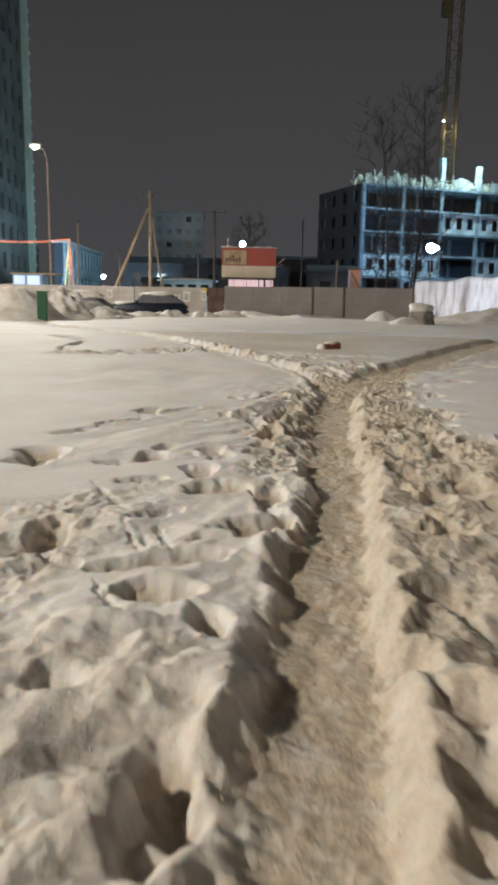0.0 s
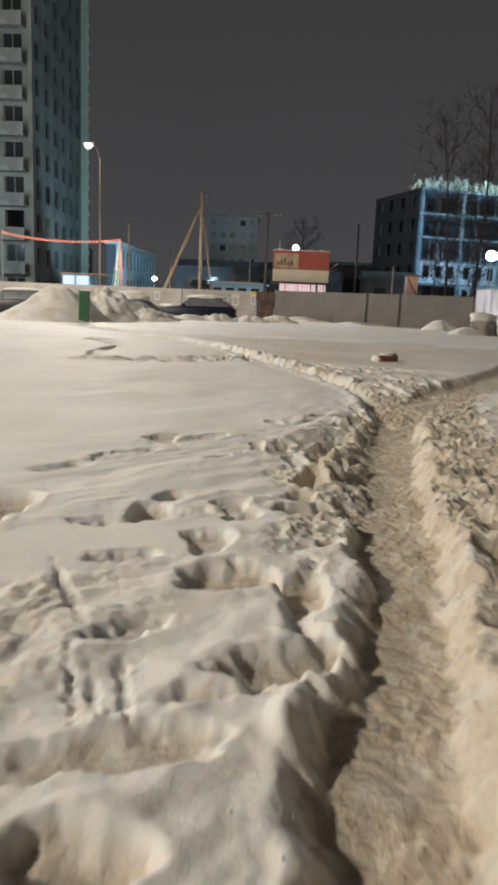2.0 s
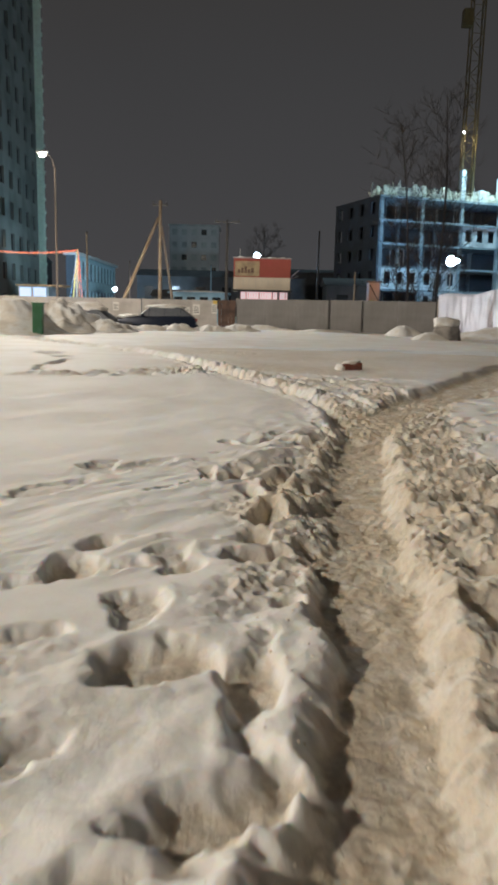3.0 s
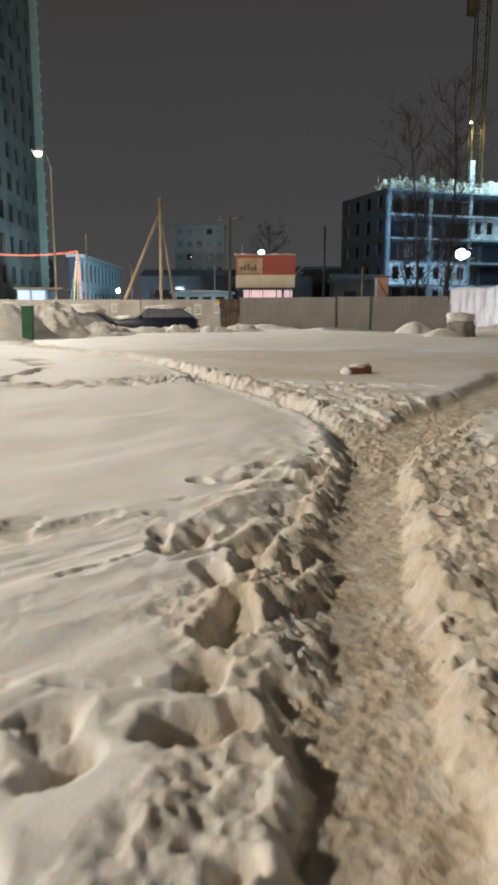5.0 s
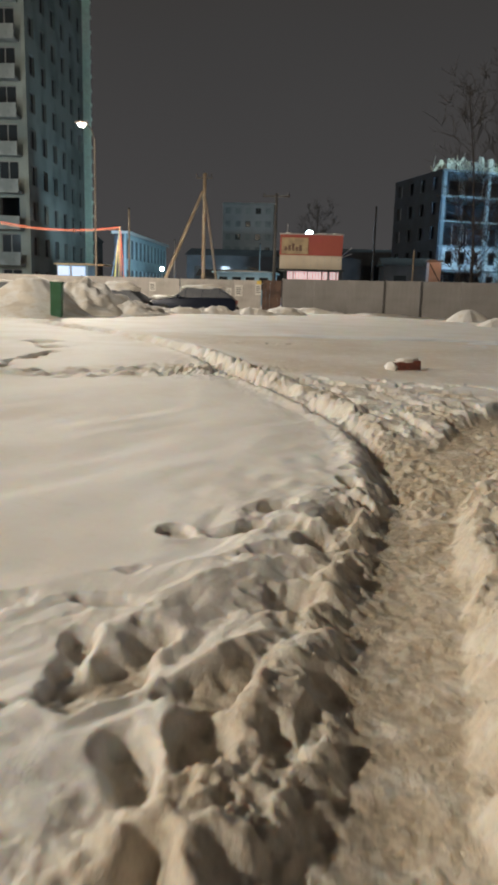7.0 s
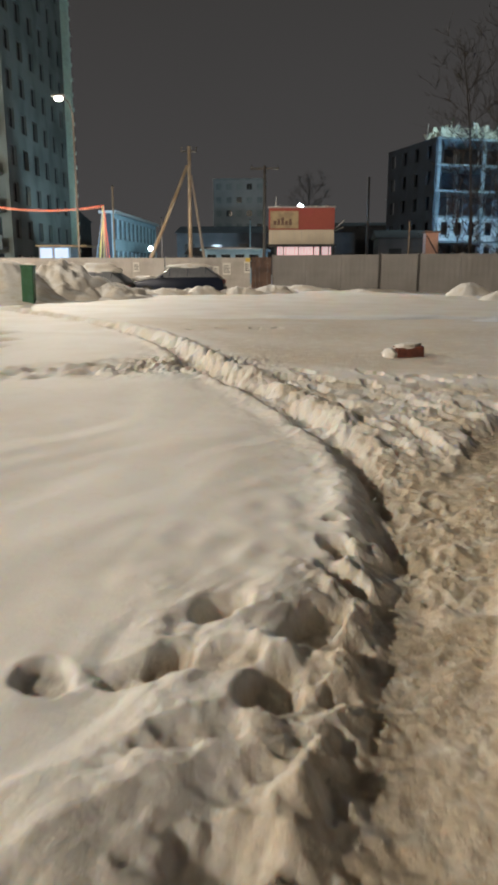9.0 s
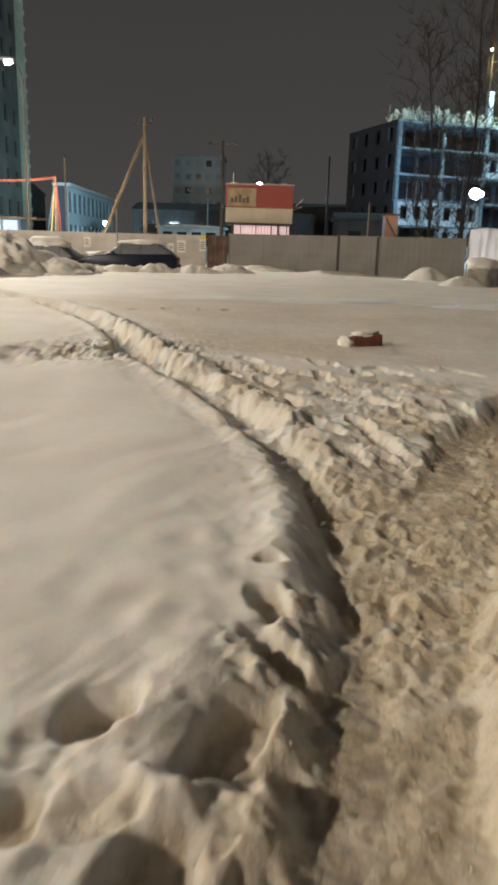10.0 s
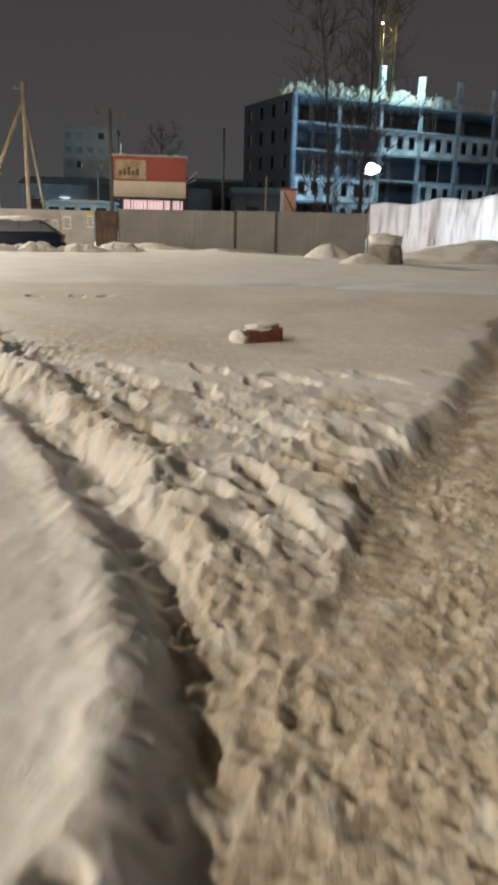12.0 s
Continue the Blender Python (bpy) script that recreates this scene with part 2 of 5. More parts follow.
CRANEPAINT = material("yellow_crane_paint", (0.12, 0.085, 0.03), 0.6, 0.1, 0.15, 5, second=(0.08, 0.06, 0.022), sscale=1)
ORANGE = material("orange_cabin_paint", (0.40, 0.24, 0.17), 0.6, grain=0.1, scale=4)
PLANK = material("formwork_plank", (0.45, 0.42, 0.34), 0.8, grain=0.2, scale=4, spread=0.25)
LAMPGLOW = glow("lamp_glow", (1.0, 0.88, 0.70), 60)
FLOODGLOW = glow("flood_glow", (0.75, 0.90, 1.0), 90)
TINYGLOW = glow("small_lamp_glow", (0.8, 0.92, 1.0), 14)
PINKGLOW = glow("lit_window_strip", (0.95, 0.66, 0.68), 0.75)
BOOTHGLOW = glow("lit_booth_window", (0.55, 0.70, 1.0), 0.7)
REDBULB = glow("red_bulbs", (1.0, 0.22, 0.12), 1.5)
ORANGEBULB = glow("orange_bulbs", (1.0, 0.42, 0.22), 1.1)
YELLOWBULB = glow("yellow_green_bulbs", (0.75, 0.85, 0.30), 1.6)
BLUEBULB = glow("blue_bulbs", (0.25, 0.50, 0.85), 1.2)


# ---- mesh helpers ----
def part(name, bm, mat, parent=None, label="", smooth=False):
    me = bpy.data.meshes.new(name)
    bm.to_mesh(me)
    bm.free()
    me.materials.append(mat)
    if smooth:
        me.polygons.foreach_set("use_smooth", [True] * len(me.polygons))
    ob = new(name, me)
    if parent is not None:
        ob.parent = parent
    if label:
        ob["label"] = label
    return ob


def same_part(name, ob, parent, m):
    """Another object on the mesh of ob."""
    o = new(name, ob.data)
    o.parent = parent
    o.matrix_basis = m
    return o


def thing(name, m, label, category, group="", kind=""):
    ob = new(name)
    ob.empty_display_size = 0.2
    ob.matrix_world = m
    return tagged(ob, label, category, group, kind)


def box(bm, x0, x1, y0, y1, z0, z1, bevel=0.0, m=None):
    g = bmesh.ops.create_cube(bm, size=1, matrix=Matrix.Translation(((x0 + x1) / 2, (y0 + y1) / 2, (z0 + z1) / 2)) @ Matrix.Diagonal((x1 - x0, y1 - y0, z1 - z0, 1)))
    vs = g["verts"]
    if bevel:
        es = list({e for v in vs for e in v.link_edges})
        r = bmesh.ops.bevel(bm, geom=es, offset=bevel, segments=2, affect="EDGES", profile=0.5)
        vs = list({v for f in r["faces"] for v in f.verts} | {v for v in vs if v.is_valid})
    if m is not None:
        bmesh.ops.transform(bm, matrix=m, verts=[v for v in vs if v.is_valid])
    return bm


def boxed(*a, **k):
    return box(bmesh.new(), *a, **k)


def rod(bm, a, b, r0, r1=None, sides=10):
    a, b = Vector(a), Vector(b)
    d = b - a
    m = Matrix.Translation((a + b) / 2) @ d.to_track_quat("Z", "Y").to_matrix().to_4x4()
    bmesh.ops.create_cone(bm, cap_ends=True, segments=sides, radius1=r0, radius2=r0 if r1 is None else r1, depth=d.length, matrix=m)
    return bm


def rods(*a, **k):
    return rod(bmesh.new(), *a, **k)


def blob(seed, rx, ry, rz, rough=0.25, freq=1.6, sub=4, flat=None):
    """A rounded uneven lump, flat beneath."""
    bm = bmesh.new()
    bmesh.ops.create_icosphere(bm, subdivisions=sub, radius=1)
    off = Vector((seed * 3.1, seed * 1.7, seed * 0.9))
    for v in bm.verts:
        p = v.co.copy()
        k = 1 + rough * noise.fractal(p * freq + off, 0.9, 2.1, 4)
        v.co = Vector((p.x * rx * k, p.y * ry * k, p.z * rz * k))
        if flat is not None and v.co.z < flat:
            v.co.z = flat
    return bm


# ---- snow ground ----
def lattice(ix, iy, seed):
    h = (ix.astype(np.int64) * 374761393 + iy.astype(np.int64) * 668265263 + seed * 974711) & 0xFFFFFFFF
    h = ((h ^ (h >> 13)) * 1274126177) & 0xFFFFFFFF
    return ((h ^ (h >> 16)) & 0xFFFF) / 65535.0


def vnoise(x, y, seed):
    xi, yi = np.floor(x), np.floor(y)
    fx, fy = x - xi, y - yi
    fx, fy = fx * fx * fx * (fx * (fx * 6 - 15) + 10), fy * fy * fy * (fy * (fy * 6 - 15) + 10)
    a, b = lattice(xi, yi, seed), lattice(xi + 1, yi, seed)
    c, d = lattice(xi, yi + 1, seed), lattice(xi + 1, yi + 1, seed)
    return (a + (b - a) * fx) * (1 - fy) + (c + (d - c) * fx) * fy - 0.5


def fbm(x, y, seed, octaves=4, gain=0.5):
    total, amp = 0, 1.0
    for i in range(octaves):
        c, s = math.cos(0.7 * i + 0.3), math.sin(0.7 * i + 0.3)
        total = total + amp * vnoise((x * c - y * s) * 2 ** i, (x * s + y * c) * 2 ** i, seed + i * 17)
        amp *= gain
    return total


def billow(x, y, seed, octaves=3):
    return 1 - 2 * np.abs(fbm(x, y, seed, octaves))


def step(a, b, v):
    t = np.clip((v - a) / (b - a), 0, 1)
    return t * t * (3 - 2 * t)


def spline(points, n=8):
    """A smooth line through the points, in short pieces."""
    p = np.array([points[0], *points, points[-1]], float)
    out = []
    for i in range(1, len(p) - 2):
        for k in range(n):
            t = k / n
            out.append(0.5 * ((2 * p[i]) + (p[i + 1] - p[i - 1]) * t + (2 * p[i - 1] - 5 * p[i] + 4 * p[i + 1] - p[i + 2]) * t * t + (3 * p[i] - p[i - 1] - 3 * p[i + 1] + p[i + 2]) * t ** 3))
    out.append(p[-2])
    return np.array(out)


def off_line(x, y, line):
    """The signed distance from the line (to its right positive) and the third value carried along it."""
    best, side, val = np.full(x.shape, 1e9), np.zeros(x.shape), np.zeros(x.shape)
    for a, b in zip(line[:-1], line[1:]):
        dx, dy = b[0] - a[0], b[1] - a[1]
        t = np.clip(((x - a[0]) * dx + (y - a[1]) * dy) / (dx * dx + dy * dy), 0, 1)
        px, py = x - a[0] - t * dx, y - a[1] - t * dy
        d = np.hypot(px, py)
        near = d < best
        best = np.where(near, d, best)
        side = np.where(near, np.sign(px * dy - py * dx), side)
        val = np.where(near, a[2] + t * (b[2] - a[2]), val)
    return best * side, val


# the trodden path: centre and half width
TRAIL = spline([(0.05, -3, 0.16), (0.14, 0.5, 0.16), (0.25, 1.86, 0.15), (0.345, 2.8, 0.16), (0.50, 4.1, 0.15), (0.605, 5.0, 0.155), (0.73, 6.0, 0.17), (0.81, 7.0, 0.18), (0.905, 8.0, 0.195), (0.985, 8.8, 0.185), (1.105, 9.7, 0.205), (1.19, 10.4, 0.19), (1.41, 11.5, 0.20), (1.60, 12.1, 0.25), (2.03, 13.2, 0.38), (3.05, 15.0, 0.36), (3.7, 16.0, 0.38), (4.6, 17.7, 0.40), (8.2, 24.3, 0.5), (14, 33, 0.6)])
# the narrow track that forks off it, and a side track
FORK = spline([(1.14, 10.9, 0.08), (1.19, 11.6, 0.09), (1.14, 12.8, 0.09), (0.90, 13.9, 0.11), (0.38, 15.25, 0.13), (-0.8, 17.7, 0.13), (-2.4, 21.6, 0.14), (-5.5, 26.4, 0.15), (-9.6, 30.8, 0.15), (-14, 34, 0.15)])
SIDE = spline([(-0.8, 17.75, 0.30), (-2.0, 17.4, 0.24), (-3.2, 16.9, 0.12), (-4.2, 16.4, 0.05)])

GX = [-1.6 + 0.0125 * i for i in range(int(4.3 / 0.0125))]
s = 0.0125
while GX[-1] < 700:
    s = min(s * 1.06, 0.07) if GX[-1] < 7 else s * 1.08
    GX.append(GX[-1] + s)
s = 0.016
while GX[0] > -700:
    s = min(s * 1.05, 0.055) if GX[0] > -9 else s * 1.08
    GX.insert(0, GX[0] - s)
GY = [1.3 + 0.0125 * i for i in range(int(13.0 / 0.0125))]
s = 0.0125
while GY[-1] < 1500:
    s = min(s * 1.02, 0.06) if GY[-1] < 23 else min(s * 1.02, 0.3) if GY[-1] < 46 else s * 1.07
    GY.append(GY[-1] + s)
s = 0.016
while GY[0] > -300:
    s *= 1.12
    GY.insert(0, GY[0] - s)
GX, GY = np.array(GX), np.array(GY)
X, Y = np.meshgrid(GX, GY)


def base_level(x, y):
    return 0.12 + 0.13 * step(11, 20, y) + 0.04 * step(25, 45, y)


def ground_sheet():
    far = step(60, 35, Y)
    S = base_level(X, Y) + 0.05 * fbm(X / 2.6, Y / 2.6, 5, 3) * far + 0.010 * fbm(X / 0.7 + Y / 3, Y / 0.7, 9, 3) * far
    S += 0.007 * fbm(X / 0.5, Y / 2.0 + X * 0.4, 77, 3) * far
    wob = 0.05 * fbm(X / 0.28, Y / 0.28, 21, 3) + 0.035 * fbm(X / 0.09, Y / 0.09, 22, 2)
    d, w = off_line(X, Y, TRAIL)
    e = np.abs(d) - w - 0.03 - 0.035 * (d >= 0) - (0.02 * step(6.5, 5, Y) + 0.05 * step(3.5, 2.8, Y)) * (d < 0) + wob * (1.5 - 1.1 * step(10.2, 11.0, Y)) + 0.16 * fbm(X / 0.45, Y / 0.45, 27, 2) * (d < 0)
    left, right = d < 0, d >= 0
    # how far the trampling reaches to each side of the path
    reach_l = np.interp(Y, [0, 4.8, 6.0, 7.2, 8.2, 10.2, 11.0, 11.8, 12.6, 13.2], [2.6, 2.4, 1.1, 0.8, 1.05, 0.85, 0.85, 0.55, 0.3, 0.1])
    reach_r = np.interp(Y, [0, 6, 10, 14, 18, 24], [2.2, 2.0, 1.5, 1.0, 0.8, 0.6])
    dl = step(reach_l, reach_l * 0.55, -d + 0.5 * fbm(X / 0.8, Y / 0.8, 31, 2)) * left
    dr = step(reach_r, reach_r * 0.6, d + 0.5 * fbm(X / 0.8, Y / 0.8, 32, 2)) * right
    f, fw = off_line(X, Y, FORK)
    wedge = step(13.0, 14.2, Y) * step(17.6, 16.2, Y + 0.25 * X + 0.6 * fbm(X, Y, 8, 2)) * step(0.05, 0.25, f) * left
    D = np.clip(dl + dr + wedge, 0, 1) * step(26, 19, Y) * step(0.0, 1.0, Y)
    # lumps, and ridges pushed up slantwise by passing boots
    u, v = X * 0.82 - Y * 0.57, X * 0.57 + Y * 0.82
    wu, wv = u + 0.12 * fbm(X / 0.3, Y / 0.3, 44, 2), v + 0.12 * fbm(X / 0.3, Y / 0.3, 45, 2)
    near = step(6.5, 4.5, Y)
    calm = 1 - 0.62 * step(6.4, 5.6, Y) * step(2.6, 3.2, Y) * step(-1.6, -1.2, d) * left
    D = D * calm * (1 - 0.55 * wedge)
    S += D * (0.040 + 0.03 * near) * (billow(wu / 0.36, wv / 0.62, 41, 2) - 0.72)
    S += D * (0.05 * fbm(wu / 0.17, wv / 0.28, 42, 3) + 0.036 * fbm(X / 0.08, Y / 0.08, 43, 3, 0.65) * (1 - 0.78 * near) * (1 - 0.55 * wedge))
    S += wedge * (0.05 * fbm(wu / 0.6, wv / 0.42, 49, 3, 0.5) + 0.012 * (billow(X / 0.34, Y / 0.2, 50, 2) - 0.7))
    # furrows dragged outwards from the path, and soft wind ripples in the clean snow
    ax, ay = 0.93 * X - 0.37 * Y, 0.37 * X + 0.93 * Y
    drag = step(7.0, 7.9, Y) * step(11.6, 10.6, Y) * step(1.35, 0.75, -d + 0.35 * fbm(X / 0.5, Y / 0.5, 33, 2)) * left
    S += drag * (0.085 * (billow(ax / 0.34 + 0.6 * fbm(X / 0.5, Y / 0.5, 34, 2), ay / 1.2, 46, 1) - 0.62) + 0.030 * fbm(ax / 0.10, ay / 0.30, 47, 3))
    rx, ry = 0.87 * X - 0.5 * Y, 0.5 * X + 0.87 * Y
    S += 0.028 * fbm(rx / 0.42 + 0.5 * fbm(X / 0.9, Y / 0.9, 37, 2), ry / 1.5, 36, 2) * left * step(10.2, 11.2, Y) * step(15.5, 13.4, Y) * step(-0.06, -0.3, f)
    S += 0.013 * fbm(X / 0.9 + 0.5 * Y, Y / 0.34 - 0.3 * X, 38, 3) * left * step(4.5, 5.5, Y) * step(10.5, 8.5, Y) * (1 - drag) * step(0.5, 0.9, -d)
    # long scuffs slanting across the snow beside the band
    qx, qy = 0.74 * X - 0.67 * Y, 0.67 * X + 0.74 * Y
    scuff = step(5.6, 6.4, Y) * step(10.0, 8.8, Y) * step(0.35, 0.7, -d) * step(3.2, 2.0, -d) * left
    S += scuff * (0.042 * fbm(qx / 0.30 + 0.35 * fbm(X / 0.6, Y / 0.6, 39, 2), qy / 1.9, 40, 2) + 0.016 * fbm(qx / 0.07, qy / 0.35, 48, 2) * np.clip(0.3 + 2 * fbm(X / 0.5, Y / 0.5, 51, 2), 0, 1))
    trod = 0.5 * D + 0.25 * drag + 0.12 * scuff + wedge * np.clip(0.30 + 0.9 * fbm(X / 0.5, Y / 0.5, 52, 3), 0, 0.8) + 0.3 * np.clip(dr, 0, 1) * D

    # footprints: single hollows, each an uneven ellipse with a soft rim
    def hollow(cx, cy, a, b, turn, depth, rim=0.14):
        r = 1.9 * max(a, b)
        i0, i1 = np.searchsorted(GX, [cx - r, cx + r])
        j0, j1 = np.searchsorted(GY, [cy - r, cy + r])
        if i1 <= i0 or j1 <= j0:
            return
        x, y = X[j0:j1, i0:i1] - cx, Y[j0:j1, i0:i1] - cy
        c, q = math.cos(radians(turn)), math.sin(radians(turn))
        u, v = (x * c + y * q) / a, (-x * q + y * c) / b
        k = np.hypot(u, v) * (1 + 1.5 * wob[j0:j1, i0:i1]) + 0.8 * wob[j0:j1, i0:i1] + 0.06 * crumb[j0:j1, i0:i1] + 0.9 * warp[j0:j1, i0:i1]
        C[j0:j1, i0:i1] = np.maximum(C[j0:j1, i0:i1], depth * step(1.10, 0.55, k))
        S[j0:j1, i0:i1] += rim * depth * np.exp(-((k - 1.25) / 0.22) ** 2) * (0.6 + 5 * wob[j0:j1, i0:i1])

    warp = fbm(X / 0.22, Y / 0.22, 24, 3)
    crumb = fbm(X / 0.045, Y / 0.045, 25, 2)
    C = np.zeros(X.shape)
    rnd = random.Random(4)
    near_prints = (
        (-0.26, 1.96, 0.19, 0.11, 96, 0.18), (-0.73, 2.56, 0.10, 0.08, 143, 0.09), (-0.39, 3.36, 0.15, 0.12, 15, 0.11), (-0.16, 3.06, 0.17, 0.09, 104, 0.14),
        (-0.50, 3.83, 0.30, 0.085, 20, 0.08), (-0.13, 4.22, 0.19, 0.07, 19, 0.07), (0.04, 4.48, 0.22, 0.13, 36, 0.11), (-0.56, 4.67, 0.18, 0.08, 46, 0.05),
        (-1.13, 4.18, 0.28, 0.10, 100, 0.13), (-0.22, 5.35, 0.29, 0.14, 34, 0.10), (0.17, 5.34, 0.38, 0.09, 83, 0.09), (-0.36, 5.82, 0.20, 0.08, 70, 0.06), (-1.82, 6.20, 0.36, 0.20, 87, 0.12))
    middle_prints = (
        (-0.74, 6.30, 0.48, 0.11, 28, 0.05), (-1.42, 7.90, 0.62, 0.11, 60, 0.04), (0.14, 6.70, 0.24, 0.11, 24, 0.16), (0.22, 7.46, 0.19, 0.10, 89, 0.16), (0.48, 6.98, 0.12, 0.07, 117, 0.10),
        (0.31, 8.62, 0.24, 0.09, 66, 0.12), (-0.25, 8.53, 0.26, 0.07, 101, 0.09), (0.10, 8.08, 0.18, 0.08, 110, 0.12), (-0.10, 8.57, 0.32, 0.10, 76, 0.12), (0.29, 8.20, 0.16, 0.08, 90, 0.13),
        (-0.82, 8.93, 0.52, 0.09, 47, 0.035), (-0.47, 8.12, 0.32, 0.06, 50, 0.035), (-1.21, 8.78, 0.13, 0.17, 6, 0.06), (0.53, 8.31, 0.09, 0.05, 101, 0.08), (0.63, 8.45, 0.12, 0.045, 93, 0.07))
    later_prints = (
        (-0.34, 9.16, 0.18, 0.06, 3, 0.05), (0.53, 9.43, 0.18, 0.10, 50, 0.09), (0.36, 9.89, 0.14, 0.08, 45, 0.06), (-0.20, 10.21, 0.09, 0.10, 30, 0.07), (0.13, 10.23, 0.14, 0.10, 4, 0.08), (0.43, 10.38, 0.12, 0.08, 40, 0.08),
        (0.74, 10.70, 0.33, 0.075, 62, 0.13), (0.95, 10.60, 0.09, 0.055, 94, 0.10), (0.85, 10.27, 0.06, 0.06, 74, 0.10), (0.92, 11.18, 0.13, 0.08, 128, 0.11), (0.88, 11.55, 0.10, 0.08, 95, 0.10), (0.85, 11.96, 0.075, 0.065, 160, 0.11), (1.06, 12.19, 0.06, 0.06, 120, 0.06))
    verge_prints = (
        (1.24, 4.46, 0.29, 0.14, 47, 0.12), (0.88, 3.40, 0.24, 0.10, 61, 0.13), (0.74, 1.95, 0.16, 0.10, 87, 0.14), (0.76, 2.30, 0.30, 0.04, 102, 0.06), (1.80, 5.75, 0.27, 0.17, 92, 0.12), (2.38, 9.13, 0.26, 0.20, 37, 0.12),
        (1.36, 5.72, 0.16, 0.14, 15, 0.09), (1.66, 7.30, 0.26, 0.13, -10, 0.12), (2.45, 7.50, 0.24, 0.15, 30, 0.13), (1.92, 8.85, 0.24, 0.12, -20, 0.11), (1.72, 11.38, 0.13, 0.08, 46, 0.10), (1.76, 11.7, 0.12, 0.06, 47, 0.08), (1.50, 9.67, 0.22, 0.09, 56, 0.10), (1.25, 7.19, 0.10, 0.09, 6, 0.10))
    for group in (near_prints, middle_prints, later_prints, verge_prints):
        for cx, cy, a, b, turn, depth in group:
            hollow(cx, cy, a * 1.2, b * 1.15, turn, depth * (0.8 if 7.8 < cy < 11 else 1.0))
    # prints across the churned wedge between path and fork
    for k in range(46):
        cy = rnd.uniform(13.6, 17.2)
        cx = rnd.uniform(float(np.interp(cy, FORK[:, 1], FORK[:, 0])) + 0.35, float(np.interp(cy, TRAIL[:, 1], TRAIL[:, 0])) - 0.5)
        hollow(cx, cy, rnd.uniform(0.16, 0.30), rnd.uniform(0.07, 0.12), rnd.uniform(95, 150), rnd.uniform(0.04, 0.09), 0.25)
    for k in range(250):
        cy = rnd.uniform(1.4, 17)
        i = int(np.argmin(np.abs(TRAIL[:, 1] - cy)))
        sgn = rnd.choice((-1, -1, 1, 1))
        span = float(np.interp(cy, [0, 6, 8, 10.5, 12, 17], [2.3, 1.5, 0.95, 0.65, 0.5, 0.4])) if sgn < 0 else float(np.interp(cy, [0, 10, 17], [1.9, 1.4, 1.2]))
        if sgn < 0 and cy > 11.1:
            continue
        if sgn < 0 and cy < 5.6:
            if rnd.random() < 0.4 and cy > 3.0:
                hollow(TRAIL[i, 0] - rnd.uniform(1.3, 2.6), cy, rnd.uniform(0.13, 0.28), rnd.uniform(0.06, 0.11), rnd.uniform(10, 50), rnd.uniform(0.03, 0.07), 0.10)
            continue
        if sgn < 0 and (rnd.random() < 0.5 or 7.4 < cy < 10.2):
            continue
        cx = TRAIL[i, 0] + sgn * (TRAIL[i, 2] + 0.12 + span * rnd.random() ** 1.3)
        hollow(cx, cy, rnd.uniform(0.07, 0.13), rnd.uniform(0.11, 0.19), rnd.uniform(-55, -10) if sgn < 0 else rnd.uniform(-60, 60), rnd.uniform(0.05, 0.13), 0.04)
    # thin drag lines in the clean snow, and a scuffed patch farther on
    for cx, cy, a, b, turn, depth in ((-0.67, 4.17, 0.020, 0.34, 19, 0.022), (-0.59, 4.17, 0.016, 0.23, 20, 0.018), (-0.48, 4.19, 0.020, 0.28, 17, 0.022), (-0.65, 3.26, 0.02, 0.30, 25, 0.025), (-0.98, 5.07, 0.035, 0.38, 28, 0.025), (-0.20, 6.9, 0.5, 0.06, 8, 0.03),
                                      (-2.4, 23.0, 0.14, 0.22, 20, 0.03), (-1.8, 23.1, 0.13, 0.2, 0, 0.03), (-1.2, 23.3, 0.14, 0.22, 15, 0.03), (-0.5, 23.4, 0.16, 0.24, 10, 0.03), (-0.1, 23.6, 0.14, 0.2, 0, 0.03), (-4.35, 17.5, 0.16, 0.7, 8, 0.08), (-4.40, 18.9, 0.18, 0.8, -4, 0.08), (-4.7, 20.6, 0.35, 0.6, 20, 0.08), (-5.4, 22.0, 0.4, 0.5, 30, 0.07)):
        hollow(cx, cy, a, b, turn, depth)
    gy, gx = np.gradient(C, GY, GX)
    edge = np.clip(np.hypot(gx, gy) * 0.9, 0, 1)
    S -= C * (1.0 + 1.2 * wob)
    # heaps left standing between the prints
    for cx, cy, a, b, turn, h in ((0.36, 7.08, 0.15, 0.20, -20, 0.08), (0.42, 7.78, 0.11, 0.16, -30, 0.06), (-0.02, 2.52, 0.26, 0.34, 15, 0.09), (0.22, 3.35, 0.12, 0.24, 0, 0.07), (0.97, 2.4, 0.10, 0.4, 8, 0.06),
                                  (0.30, 8.75, 0.10, 0.18, -35, 0.06), (0.62, 10.45, 0.13, 0.10, 30, 0.06), (0.72, 9.75, 0.12, 0.2, -30, 0.06), (-0.5, 3.0, 0.3, 0.12, 12, 0.06), (0.16, 4.0, 0.12, 0.2, 5, 0.05)):
        c, q = math.cos(radians(turn)), math.sin(radians(turn))
        k = np.hypot(((X - cx) * c + (Y - cy) * q) / a, ((Y - cy) * c - (X - cx) * q) / b) + 1.0 * warp + 2 * wob
        S += h * step(1.25, 0.2, k)
    S += edge * (0.012 * crumb + 0.022 * fbm(X / 0.11, Y / 0.11, 26, 3))
    # deeper hollows turn browner: trodden dirt and their shade, both as colour
    trod = np.maximum(trod, np.clip(C * 9, 0, 0.85))
    # shallow old dents beside the band, half filled by fresh snow
    S += 0.035 * fbm(X / 0.24, Y / 0.30, 91, 2) * step(2.0, 0.8, -d) * left * step(9.2, 10.2, Y) * step(13.5, 12.2, Y)
